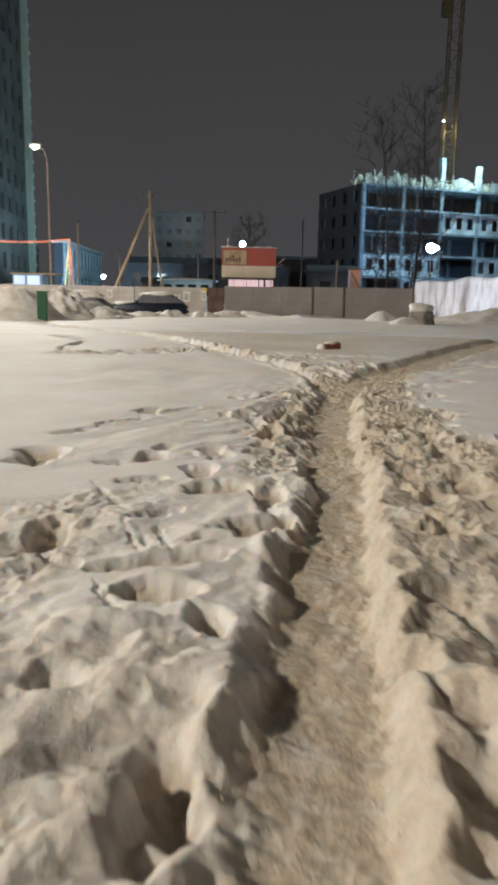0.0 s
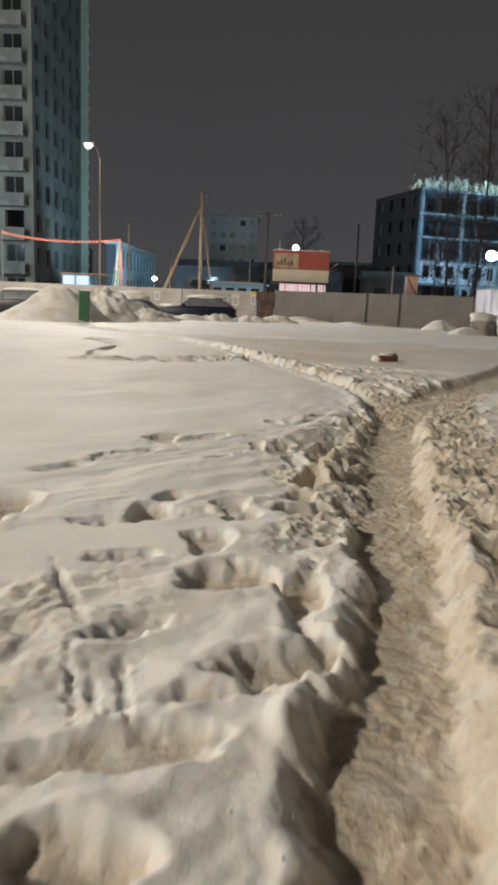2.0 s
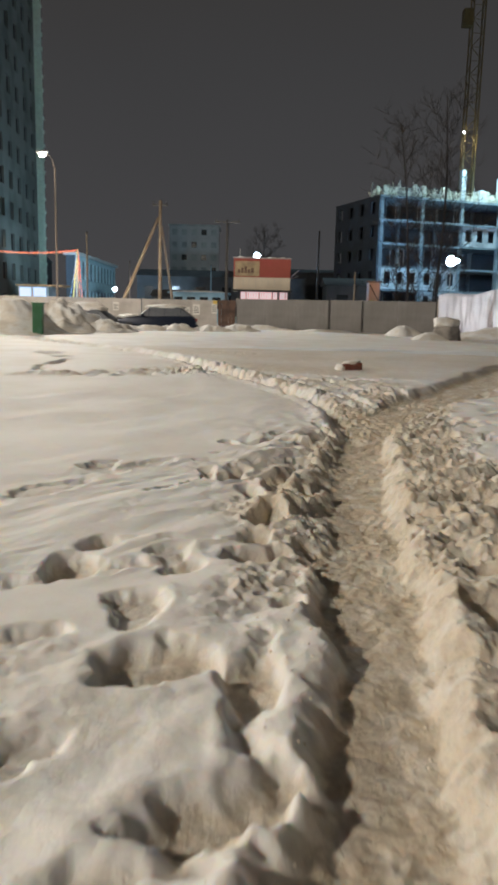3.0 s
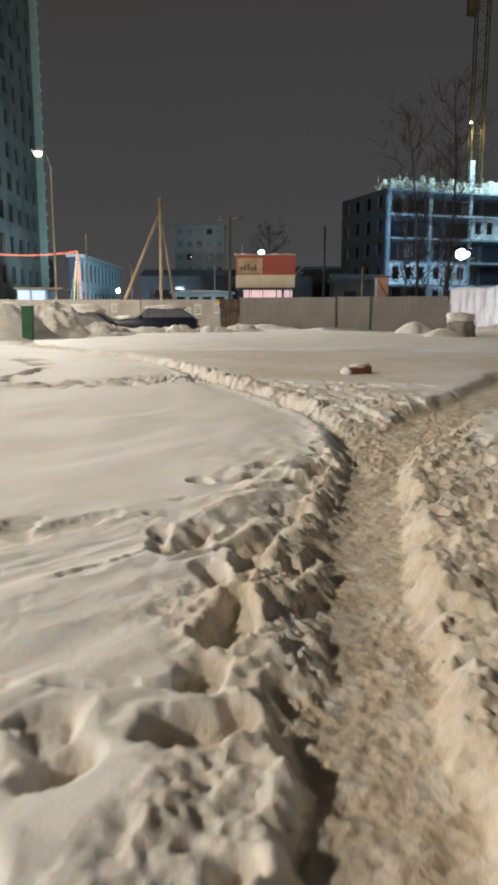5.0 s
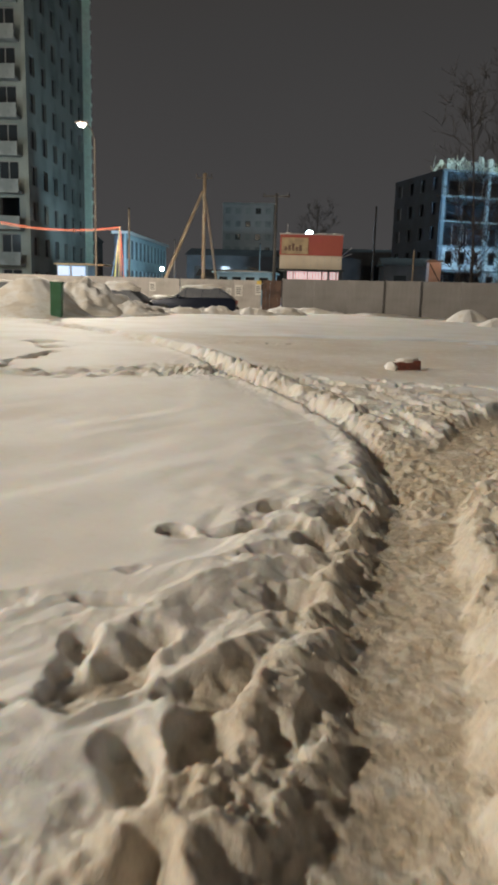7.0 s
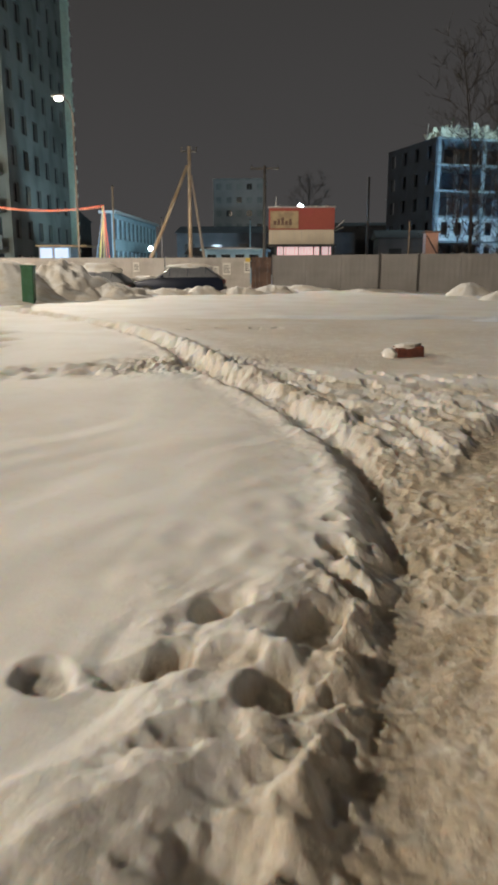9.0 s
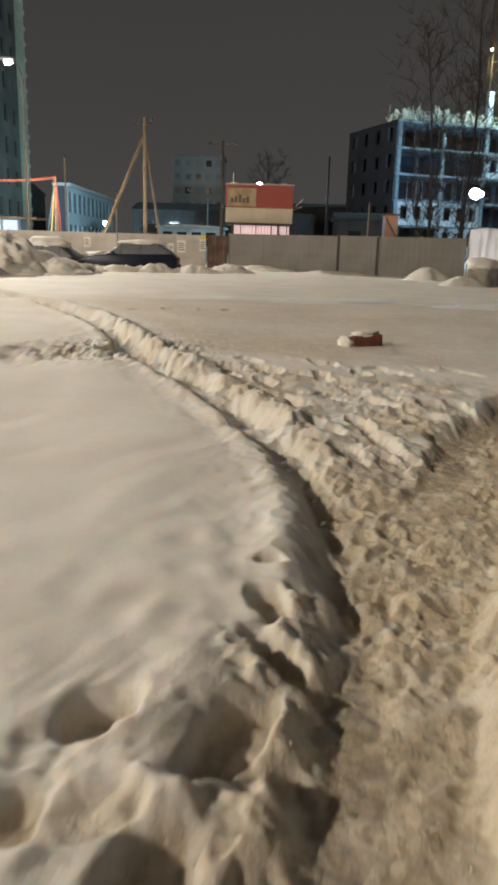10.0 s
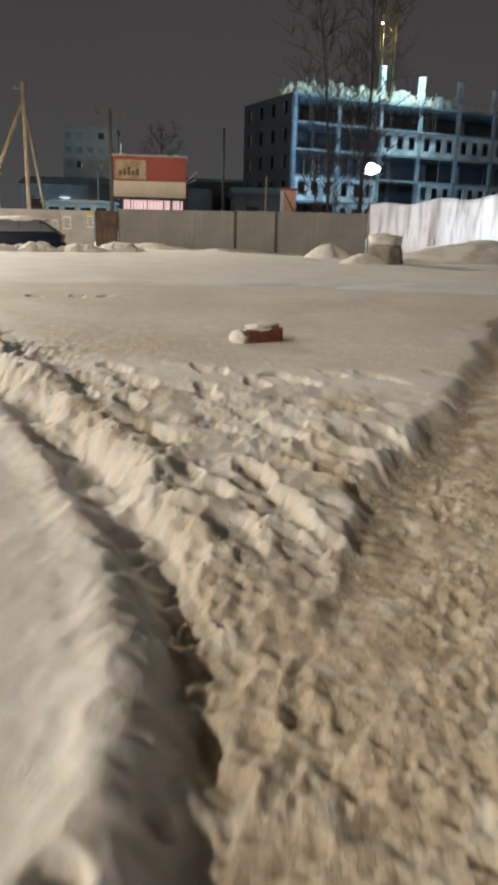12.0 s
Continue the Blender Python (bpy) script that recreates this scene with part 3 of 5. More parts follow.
    # the path: a steep bank on one side, a soft berm on the other
    S += 0.055 * np.exp(-((e - 0.11) / np.where(e < 0.11, 0.075, 0.20)) ** 2) * right * step(13, 10, Y) * (0.7 + 1.2 * fbm(X / 0.5, Y / 0.5, 61, 2))
    S += 0.03 * np.exp(-((e - 0.10) / 0.10) ** 2) * left * step(13, 11, Y)
    # the band next to the path is worn down towards it
    S -= np.interp(Y, [3.6, 4.4, 5.8, 7.0], [0.06, 0.02, 0.03, 0.09]) * step(0.55, 0.0, e) * left * step(12.5, 11.5, Y)
    S -= 0.05 * step(0.55, 0.05, e) * left * step(10.9, 11.5, Y) * step(14.0, 13.0, Y)
    S -= 0.02 * step(0.5, 0.2, e) * right * step(13, 10, Y)
    soft = np.where(left, np.interp(Y, [3.4, 4.4, 6.0, 7.0, 9.8, 10.8], [0.20, 0.12, 0.13, 0.19, 0.19, 0.15]), 0.13)
    m = step(soft, -0.05, e)
    m = np.maximum(m, 0.9 * step(-0.09, 0.05, f + 0.5 * wob) * left * step(11.2, 11.9, Y) * step(14.4, 13.1, Y + wob * 4))
    floor = -0.04 + 0.16 * step(10.5, 19, Y) + 0.10 * step(22, 30, Y) + (0.022 + 0.012 * step(9.5, 11, Y)) * fbm(X / 0.19, Y / 0.17, 71, 3, 0.6) + (0.018 + 0.008 * step(9.5, 11, Y)) * (billow(X / 0.07 + 2 * wob, Y / 0.06, 72, 3) - 0.7) * np.clip(0.45 + 1.6 * fbm(X / 0.35, Y / 0.35, 73, 2), 0.05, 1)
    S = S * (1 - m) + floor * m
    lip = 4 * m * (1 - m)
    S += lip * (0.045 * fbm(X / 0.11, Y / 0.10, 28, 3, 0.6) + 0.012 * crumb) * (1 - 0.6 * step(10.6, 11.2, Y) * left)
    trod = np.maximum(trod, m)
    # the narrow fork: a groove with thrown-up snow beyond it
    for line, deep, rise in ((FORK, 0.14, 0.085), (SIDE, 0.012, 0.02)):
        g, gw = off_line(X, Y, line)
        main = line is FORK
        ge = np.abs(g) - gw + 1.6 * wob + 0.05 * fbm(X / 0.15, Y / 0.15, 82, 2)
        past = step(0, 0.5, Y - 10.9) if main else 1.0
        chop = np.clip(0.8 + 0.9 * fbm(X / 0.4, Y / 0.4, 81, 2), 0.3, 1.6)
        S += past * -(deep * (1 - m) * (0.7 + 0.3 * step(13, 14.5, Y)) + 0.05 * m) * step(0.08, -0.08, ge) * chop
        berm = np.exp(-((g - 0.30 + 1.5 * wob) / 0.16) ** 2) * (step(12.8, 14.2, Y) if main else 1.0) + 0.4 * np.exp(-((g + 0.25) / 0.09) ** 2)
        S += past * rise * berm * (0.8 + 0.5 * fbm(X / 0.5, Y / 0.5, 84, 2))
        near = np.exp(-(g / (0.45 if main else 0.28 + 1.8 * gw)) ** 2) * past
        S += near * (np.where(g > 0.02, 1.0, 0.5) if main else 1.6) * (0.055 * fbm(X / 0.17, Y / 0.2, 83, 3, 0.6) + 0.03 * (billow(X / 0.10 + 2 * wob, Y / 0.12, 85, 2) - 0.7)) * step(34, 24, Y)
        trod = np.maximum(trod, (0.45 if main else 0.55) * near * np.clip(0.7 + 1.4 * fbm(X / 0.3, Y / 0.3, 86, 3), 0.1, 1.3))
    # a cleared, flatter roadway before the fence
    packed = step(17.2, 18.4, Y + 0.25 * X + 0.5 * fbm(X, Y, 12, 2)) * step(27.6, 26.6, Y) * step(0.4, 1.0, f)
    trod = np.maximum(trod, packed * (0.58 + 0.3 * fbm(X / 1.5, Y / 1.5, 13, 2)))
    lane = step(24, 26.5, Y + 0.05 * X) * step(36, 32, Y)
    S -= 0.05 * lane * far
    # wind and thaw have rounded the older prints
    worn = S.copy()
    for k in range(6):
        worn[1:-1] = 0.25 * worn[:-2] + 0.5 * worn[1:-1] + 0.25 * worn[2:]
        worn[:, 1:-1] = 0.25 * worn[:, :-2] + 0.5 * worn[:, 1:-1] + 0.25 * worn[:, 2:]
    amount = np.interp(Y, [0, 5.8, 6.8, 10.5, 12.5, 17, 24], [0.6, 0.55, 0.4, 0.45, 0.45, 0.2, 0.0]) * (1 - 0.85 * m)
    S = S + (worn - S) * amount
    # broken crust: small lumps on the walls of the prints and along the band
    rough = np.clip((0.65 + 0.7 * step(5.8, 6.8, Y)) * D * calm + 0.9 * edge, 0, 1.4) * (1 - 0.8 * m) * step(19, 14, Y) * np.clip(0.55 + 1.8 * fbm(X / 0.30, Y / 0.34, 95, 2), 0.05, 1.3)
    S += rough * (0.030 * (billow(X / 0.085 + 2 * wob, Y / 0.075, 96, 2) - 0.7) + 0.014 * fbm(X / 0.038, Y / 0.038, 97, 2))
    crust = np.clip(1.3 * D + drag + 0.3 * scuff + 0.8 * edge, 0, 1) * (1 - 0.7 * m) * step(18, 13, Y) * np.clip(0.4 + 2.2 * fbm(X / 0.22, Y / 0.22, 98, 2), 0, 1)
    S += crust * (0.013 * fbm(X / 0.05, Y / 0.05, 99, 2, 0.7) + 0.016 * (billow(X / 0.12 + wob, Y / 0.10, 101, 2) - 0.7))
    me = bpy.data.meshes.new("ground")
    ny, nx = X.shape
    co = np.stack([X, Y, S], -1).reshape(-1, 3).astype(np.float32)
    me.vertices.add(len(co))
    me.vertices.foreach_set("co", co.ravel())
    idx = np.arange(ny * nx).reshape(ny, nx)
    q = np.stack([idx[:-1, :-1], idx[:-1, 1:], idx[1:, 1:], idx[1:, :-1]], -1).reshape(-1, 4)
    me.loops.add(q.size)
    me.loops.foreach_set("vertex_index", q.ravel().astype(np.int32))
    me.polygons.add(len(q))
    me.polygons.foreach_set("loop_start", np.arange(0, q.size, 4, dtype=np.int32))
    me.polygons.foreach_set("use_smooth", np.ones(len(q), dtype=bool))
    me.update(calc_edges=True)
    me.attributes.new("trodden", "FLOAT", "POINT").data.foreach_set("value", trod.reshape(-1).astype(np.float32))
    me.materials.append(SNOW)
    ob = new("ground", me)
    tagged(ob, "deep trampled snow with a trodden path and footprints", "snow ground", kind="structure")
    return S, D


SNOWZ, SNOWD = ground_sheet()


def level(x, y):
    """The height of the snow at a place."""
    i = min(max(int(np.searchsorted(GX, x)), 1), len(GX) - 1)
    j = min(max(int(np.searchsorted(GY, y)), 1), len(GY) - 1)
    u = (x - GX[i - 1]) / (GX[i] - GX[i - 1])
    v = (y - GY[j - 1]) / (GY[j] - GY[j - 1])
    return float((SNOWZ[j - 1, i - 1] * (1 - u) + SNOWZ[j - 1, i] * u) * (1 - v) + (SNOWZ[j, i - 1] * (1 - u) + SNOWZ[j, i] * u) * v)


def sampled(field, x, y):
    return float(field[min(int(np.searchsorted(GY, y)), len(GY) - 1), min(int(np.searchsorted(GX, x)), len(GX) - 1)])


def snow_clods():
    """Loose crumbs of snow thrown up along the path."""
    rnd = random.Random(11)
    ico = bmesh.new()
    bmesh.ops.create_icosphere(ico, subdivisions=1, radius=1)
    vs = np.array([v.co[:] for v in ico.verts])
    fs = np.array([[v.index for v in f.verts] for f in ico.faces])
    ico.free()
    V, F = [], []
    count = 0
    while count < 600:
        cy = rnd.uniform(1.5, 18.5)
        on_fork = rnd.random() < 0.3
        line = FORK if on_fork else TRAIL
        if on_fork and cy < 11.6:
            continue
        i = int(np.argmin(np.abs(line[:, 1] - cy)))
        off = abs(rnd.gauss(0, 0.22 if cy < 12 or on_fork else 0.6)) * rnd.choice((-1, 1))
        if on_fork:
            off = abs(off)
        cx = line[i, 0] + off + (0.15 if off > 0 else -0.15)
        r = rnd.uniform(0.003, 0.009) * (1.6 if cy > 12.5 else 1)
        z = level(cx, cy)
        if sampled(SNOWD, cx, cy) < 0.3:
            continue
        k = 1 + 0.6 * (np.random.RandomState(count).rand(len(vs), 1) - 0.5)
        V.append(vs * k * r * np.array([1, 1, 0.7]) + np.array([cx, cy, z + 0.1 * r]))
        F.append(fs + len(vs) * count)
        count += 1
    me = bpy.data.meshes.new("snow_clods")
    me.from_pydata(np.concatenate(V).tolist(), [], np.concatenate(F).tolist())
    me.polygons.foreach_set("use_smooth", [True] * len(me.polygons))
    me.materials.append(CLOD)
    tagged(new("snow_clods", me), "crumbs of loose snow scattered along the path", "snow clods", kind="stuff")


snow_clods()


# ---- snow piles, ice, brick and block ----
def snow_pile(x, y, rx, ry, h, seed, rough=0.25, freq=1.2, sharp=1.3, label="uneven heap of shovelled snow"):
    """A heap with a rounded peak and skirts that run out into the snow around it."""
    bm = bmesh.new()
    rings, spokes = 30, 72
    off = Vector((seed * 5.3, seed * 2.9, 0))
    z0 = level(x, y)

    def place(r, a):
        k = 1 + 0.3 * noise.noise(Vector((math.cos(a) * 1.3, math.sin(a) * 1.3, seed)))
        px, py = rx * r * k * math.cos(a), ry * r * k * math.sin(a)
        n = noise.fractal(Vector((px, py, 0)) * freq + off, 0.8, 2.1, 5)
        ridge = noise.noise(Vector((px, py, 9)) * freq * 0.6 + off)
        z = h * (1 - r) ** sharp * (1 + 0.5 * rough * ridge) * (1 - 0.15 * math.exp(-(r / 0.12) ** 2)) + h * rough * 0.45 * n * min(1, (1 - r) * 2.5)
        return px, py, z - 0.06 * r - (0.25 if r > 0.99 else 0)

    c = bm.verts.new(place(0.0, 0.0))
    loops = [[bm.verts.new(place(i / rings, 2 * math.pi * j / spokes)) for j in range(spokes)] for i in range(1, rings + 1)]
    for j in range(spokes):
        q = (j + 1) % spokes
        bm.faces.new((c, loops[0][j], loops[0][q]))
        for a, b in zip(loops[:-1], loops[1:]):
            bm.faces.new((a[j], b[j], b[q], a[q]))
    bmesh.ops.recalc_face_normals(bm, faces=bm.faces)
    ob = part("snow_heap", bm, SNOW_PLAIN, smooth=True)
    ob.location = (x, y, z0 - 0.02)
    return tagged(ob, label, "snow heap", "heaps of cleared snow")


snow_pile(-10.9, 35.6, 2.9, 3.2, 1.75, 1, 0.16, 0.8, 1.3, "large smooth heap of snow beside a green bin")
snow_pile(-9.2, 36.9, 2.6, 2.2, 1.65, 2, 0.4, 1.4, 1.2, "steep broken heap of snow behind a green bin")
snow_pile(-7.2, 37.2, 1.8, 1.6, 0.7, 3, 0.5, 1.6, 1.1)
snow_pile(-9.0, 40.2, 2.6, 1.2, 0.85, 23, 0.4, 1.4, 0.9, "bank of snow burying a parked car")
for i, (hx, hy) in enumerate(((-7.4, 40.2), (-5.9, 40.7), (-4.3, 41.0), (-2.7, 41.6), (-1.3, 43.0))):
    snow_pile(hx, hy, 1.5, 0.8, 0.42, 4 + i, 0.7, 2.2, 0.9, "low rough ridge of ploughed snow before parked cars")
snow_pile(-0.2, 46.6, 2.4, 0.9, 0.34, 16, 0.6, 2.0, 0.9, "low drift of snow along the foot of a fence")
snow_pile(3.4, 45.3, 2.6, 0.8, 0.18, 12, 0.5, 2.0, 0.9, "low drift of snow along the foot of a fence")
snow_pile(7.2, 41.2, 1.0, 0.8, 0.62, 17, 0.25, 1.4, 0.6, "small rounded heap of snow before the fence")
snow_pile(7.5, 36.7, 1.0, 0.7, 0.45, 8, 0.35, 1.6, 0.8, "heap of snow leaning on a concrete block")
snow_pile(13.8, 40.8, 5.4, 2.8, 0.95, 9, 0.25, 0.9, 0.9, "long bank of snow before white sheeting")
snow_pile(21.0, 39.5, 6.5, 4.0, 1.7, 10, 0.25, 0.8, 1.0, "long bank of snow before white sheeting")
snow_pile(-15.5, 33.0, 3.0, 2.4, 0.8, 13, 0.3)

block = part("concrete_block", blob(21, 0.66, 0.55, 0.98, 0.22, 1.4, 4, 0.0), ROCK, smooth=True)
block.location = (8.35, 37.0, level(8.35, 37) - 0.03)
tagged(block, "worn grey concrete block half buried in snow", "concrete block")
cap = part("snow_cap", blob(22, 0.60, 0.50, 0.26, 0.25, 1.6, 3), SNOW_PLAIN, block, "snow on top", True)
cap.location = (-0.04, 0, 0.80)


def ice_patch(x, y, rx, ry, seed):
    bm = bmesh.new()
    rim = []
    for i in range(48):
        a = 2 * math.pi * i / 48
        k = 1 + 0.35 * noise.noise(Vector((math.cos(a) * 1.6 + seed, math.sin(a) * 1.6, 0)))
        px, py = rx * k * math.cos(a), ry * k * math.sin(a)
        rim.append((px, py))
    c = bm.verts.new((0, 0, level(x, y) + 0.035))
    rings = [[bm.verts.new((px * q, py * q, level(x + px * q, y + py * q) + (0.035 if q < 1 else -0.01))) for px, py in rim] for q in (0.3, 0.6, 0.9, 1.0)]
    for i in range(48):
        j = (i + 1) % 48
        bm.faces.new((c, rings[0][i], rings[0][j]))
        for a, b in zip(rings[:-1], rings[1:]):
            bm.faces.new((a[i], b[i], b[j], a[j]))
    ob = part("ice_patch", bm, ICE, smooth=True)
    ob.location = (x, y, 0)
    return tagged(ob, "thin sheet of ice on packed snow, floodlight gleam in its colour", "ice")


ice_patch(2.3, 27.6, 3.5, 0.6, 1)
ice_patch(8.5, 27.0, 3.4, 1.5, 5)

brick = thing("brick_block", pose(2.07, 18.85, level(2.07, 18.95) - 0.02, 3, -4, 14), "broken red brick block capped with snow", "brick")
bm = boxed(-0.20, 0.20, -0.11, 0.11, -0.03, 0.165, 0.012)
for v in bm.verts:
    v.co += 0.012 * noise.noise_vector(v.co * 9)
part("block", bm, BRICKRED, brick)
c = part("snow_cap", blob(31, 0.19, 0.12, 0.05, 0.5, 3.2, 3), SNOW_PLAIN, brick, "snow on top", True)
c.location = (-0.02, 0.01, 0.165)
c = part("snow_drift", blob(32, 0.11, 0.13, 0.13, 0.4, 2.6, 3), SNOW_PLAIN, brick, "snow drifted against it", True)
c.location = (-0.27, 0, 0.03)

# green bin
gb = thing("litter_bin", pose(-9.23, 33.5, level(-9.23, 33.5) + 0.1, 0, 1.5, 8), "tall dark green bin standing in a heap of snow", "bin")
bm = boxed(-0.215, 0.215, -0.215, 0.215, -0.3, 1.18, 0.03)
for v in bm.verts:
    k = 0.92 + 0.07 * (v.co.z + 0.3) / 1.5
    v.co.x *= k
    v.co.y *= k
part("body", bm, GREENBIN, gb)
part("rim", boxed(-0.235, 0.235, -0.235, 0.235, 1.16, 1.22, 0.015), GREENBIN, gb)
c = part("snow_cap", blob(41, 0.21, 0.21, 0.05, 0.3, 2, 3), SNOW_PLAIN, gb, "thin snow on the lid", True)
c.location = (0, 0, 1.22)


# ---- parked cars under snow ----
def car(x, y, turn, paint, label, cover, seed):
    """Length along local x, nose at -x."""
    t = thing("car", pose(x, y, level(x, y) - 0.27, 0, 0, turn), label, "car", "parked cars")

    def hull(profile, half, bevel, taper=0.0, zc=1.0):
        bm = bmesh.new()
        a = [bm.verts.new((px, -half + taper * max(0, pz - zc), pz)) for px, pz in profile]
        b = [bm.verts.new((px, half - taper * max(0, pz - zc), pz)) for px, pz in profile]
        n = len(profile)
        bm.faces.new(a[::-1])
        bm.faces.new(b)
        for i in range(n):
            j = (i + 1) % n
            bm.faces.new((a[i], a[j], b[j], b[i]))
        bmesh.ops.recalc_face_normals(bm, faces=bm.faces)
        bmesh.ops.bevel(bm, geom=list(bm.edges), offset=bevel, segments=3, affect="EDGES", profile=0.5)
        return bm

    body = [(-2.15, 0.25), (-2.2, 0.6), (-2.05, 0.78), (-1.0, 0.95), (1.9, 1.0), (2.12, 0.85), (2.15, 0.3)]
    part("body", hull(body, 0.86, 0.06), paint, t, smooth=True)
    cabin = [(-1.05, 0.90), (-0.35, 1.42), (1.25, 1.45), (2.0, 0.96)]
    part("cabin", hull(cabin, 0.80, 0.05, 0.35, 0.95), CARGLASS, t, "frosted windows", True)
    for px in (-0.38, 0.45, 1.28):
        for sd in (-1, 1):
            part("pillar", rods((px, 0.78 * sd, 0.93), (px + 0.06, 0.63 * sd, 1.43), 0.018, sides=6), paint, t)
    for px in (-1.4, 1.35):
        for py in (-0.80, 0.80):
            w = part("wheel", rods((px, py - 0.1, 0.31), (px, py + 0.1, 0.31), 0.31, sides=24), BLACK, t, smooth=False)
            part("rim", rods((px, py - 0.115, 0.31), (px, py + 0.115, 0.31), 0.19, sides=16), STEEL, w)
    for py in (-0.62, 0.62):
        part("headlight", boxed(-2.2, -2.1, py - 0.16, py + 0.16, 0.62, 0.74, 0.02), CARGLASS, t)
        part("tail_light", boxed(2.08, 2.16, py - 0.14, py + 0.14, 0.68, 0.86, 0.02), REDPANEL, t)
        part("wing_mirror", boxed(-0.75, -0.6, py * 1.55 - 0.08, py * 1.55 + 0.08, 0.95, 1.08, 0.03), paint, t)
    part("bumper", boxed(2.1, 2.2, -0.8, 0.8, 0.32, 0.55, 0.04), BLACK, t)
    roof = part("snow_cover", blob(seed, 1.05, 0.66, 0.10 + cover, 0.25, 1.6, 4, -0.05), SNOW_PLAIN, t, "snow lying on the roof", True)
    roof.location = (0.5, 0, 1.44)
    hood = part("snow_cover", blob(seed + 1, 0.72, 0.78, 0.10 + cover, 0.25, 1.6, 4, -0.08), SNOW_PLAIN, t, "snow lying on the bonnet", True)
    hood.location = (-1.5, 0, 0.9)
    return t


car(-5.75, 43.4, 3, CARBLUE, "dark blue parked hatchback with snow on its roof", 0.04, 51)
car(-9.75, 42.4, -6, CARBLACK, "black parked car half buried under thick snow", 0.30, 54).location.z -= 0.22
car(-14.6, 39.5, 4, CARBLACK, "black parked car behind a heap of snow", 0.01, 57)


# ---- fences ----
def sheet(width, height, ribs, depth=0.005):
    """A profiled steel sheet, upright, from 0 to width along x."""
    prof = []
    for i in range(ribs):
        a = width * i / ribs
        k = width / ribs
        prof += [(a, 0), (a + 0.40 * k, 0), (a + 0.5 * k, -depth), (a + 0.9 * k, -depth)]
    prof.append((width, 0))
    bm = bmesh.new()
    rows = [[bm.verts.new((px, py + t, z)) for px, py in prof] for t, z in ((0, 0), (0, height), (0.012, height), (0.012, 0))]
    for a, b in ((0, 1), (1, 2), (2, 3), (3, 0)):
        for i in range(len(prof) - 1):
            bm.faces.new((rows[a][i], rows[a][i + 1], rows[b][i + 1], rows[b][i]))
    for i in (0, -1):
        bm.faces.new([r[i] for r in rows])
    bmesh.ops.recalc_face_normals(bm, faces=bm.faces)
    return bm


def fence(points, height, mat, width, label, ribs, seed, lean=0.6):
    t = thing("fence", pose(points[0][0], points[0][1], 0), label, "fence", kind="structure")
    rnd = random.Random(seed)
    first = None
    ox, oy = points[0]
    for (x0, y0), (x1, y1) in zip(points[:-1], points[1:]):
        n = max(1, round(math.hypot(x1 - x0, y1 - y0) / width))
        turn = math.degrees(math.atan2(y1 - y0, x1 - x0))
        step_w = math.hypot(x1 - x0, y1 - y0) / n
        for i in range(n):
            px, py = x0 + (x1 - x0) * i / n - ox, y0 + (y1 - y0) * i / n - oy
            z = 0.05 + rnd.uniform(-0.03, 0.03)
            m = pose(px, py, z, rnd.uniform(-lean, lean), rnd.uniform(-0.4, 0.4) * lean, turn) @ Matrix.Diagonal(((step_w - 0.012) / width, 1, (height - z) / height, 1))
            if first is None:
                first = part("panel", sheet(width, height, ribs), mat, t)
                first.matrix_basis = m
            else:
                same_part("panel", first, t, m)
            q = part("post", boxed(-0.03, 0.03, 0.04, 0.10, 0, height + 0.03, 0.006), STEEL, t)
            q.matrix_basis = pose(px, py, 0, 0, 0, turn)
    return t


fence([(-1.66, 48.3), (3.74, 46.3)], 2.06, SHEET, 1.93, "grey-brown profiled steel site fence", 8, 1, 0.3)
fence([(3.80, 46.2), (5.55, 45.55), (9.4, 44.1)], 2.08, SHEET, 1.9, "grey-brown profiled steel site fence beyond a joint", 8, 2, 0.3)
part_post = thing("fence_post", pose(3.77, 46.2, 0), "dark steel post at a fence joint", "post")
part("shaft", boxed(-0.045, 0.045, -0.08, 0.04, 0, 2.1, 0.01), DARKPOLE, part_post)
part_post = thing("fence_post", pose(5.56, 45.46, 0), "dark steel post at a fence joint", "post")
part("shaft", boxed(-0.022, 0.022, -0.05, 0.03, 0, 2.08, 0.008), DARKPOLE, part_post)
gate = thing("gate", pose(-2.75, 48.15, 0, 0, 0, 2), "dark rusty steel gate in the fence", "gate")
for i in range(5):
    part("board", boxed(0.003 + 0.21 * i, 0.207 + 0.21 * i, -0.02, 0.02, 0.1, 1.95 + 0.02 * (i % 2), 0.003), RUST, gate)
part("rail", boxed(0, 1.06, 0.02, 0.06, 0.5, 0.58), RUST, gate)
part("rail", boxed(0, 1.06, 0.02, 0.06, 1.5, 1.58), RUST, gate)
fence([(-7.3, 48.0), (-2.8, 48.0)], 1.93, SHEET_PALE, 1.5, "pale grey sheet fence with paper notices", 3, 3, 1.0)
fence([(-19.5, 48.2), (-10.9, 48.2), (-7.4, 48.15)], 1.93, SHEET_PALE, 2.0, "pale grey sheet fence behind parked cars", 4, 4, 1.4)
fence([(-60, 50.0), (-19.6, 48.4)], 1.9, SHEET, 2.5, "grey sheet fence running off beside the tower", 6, 5, 0.6)


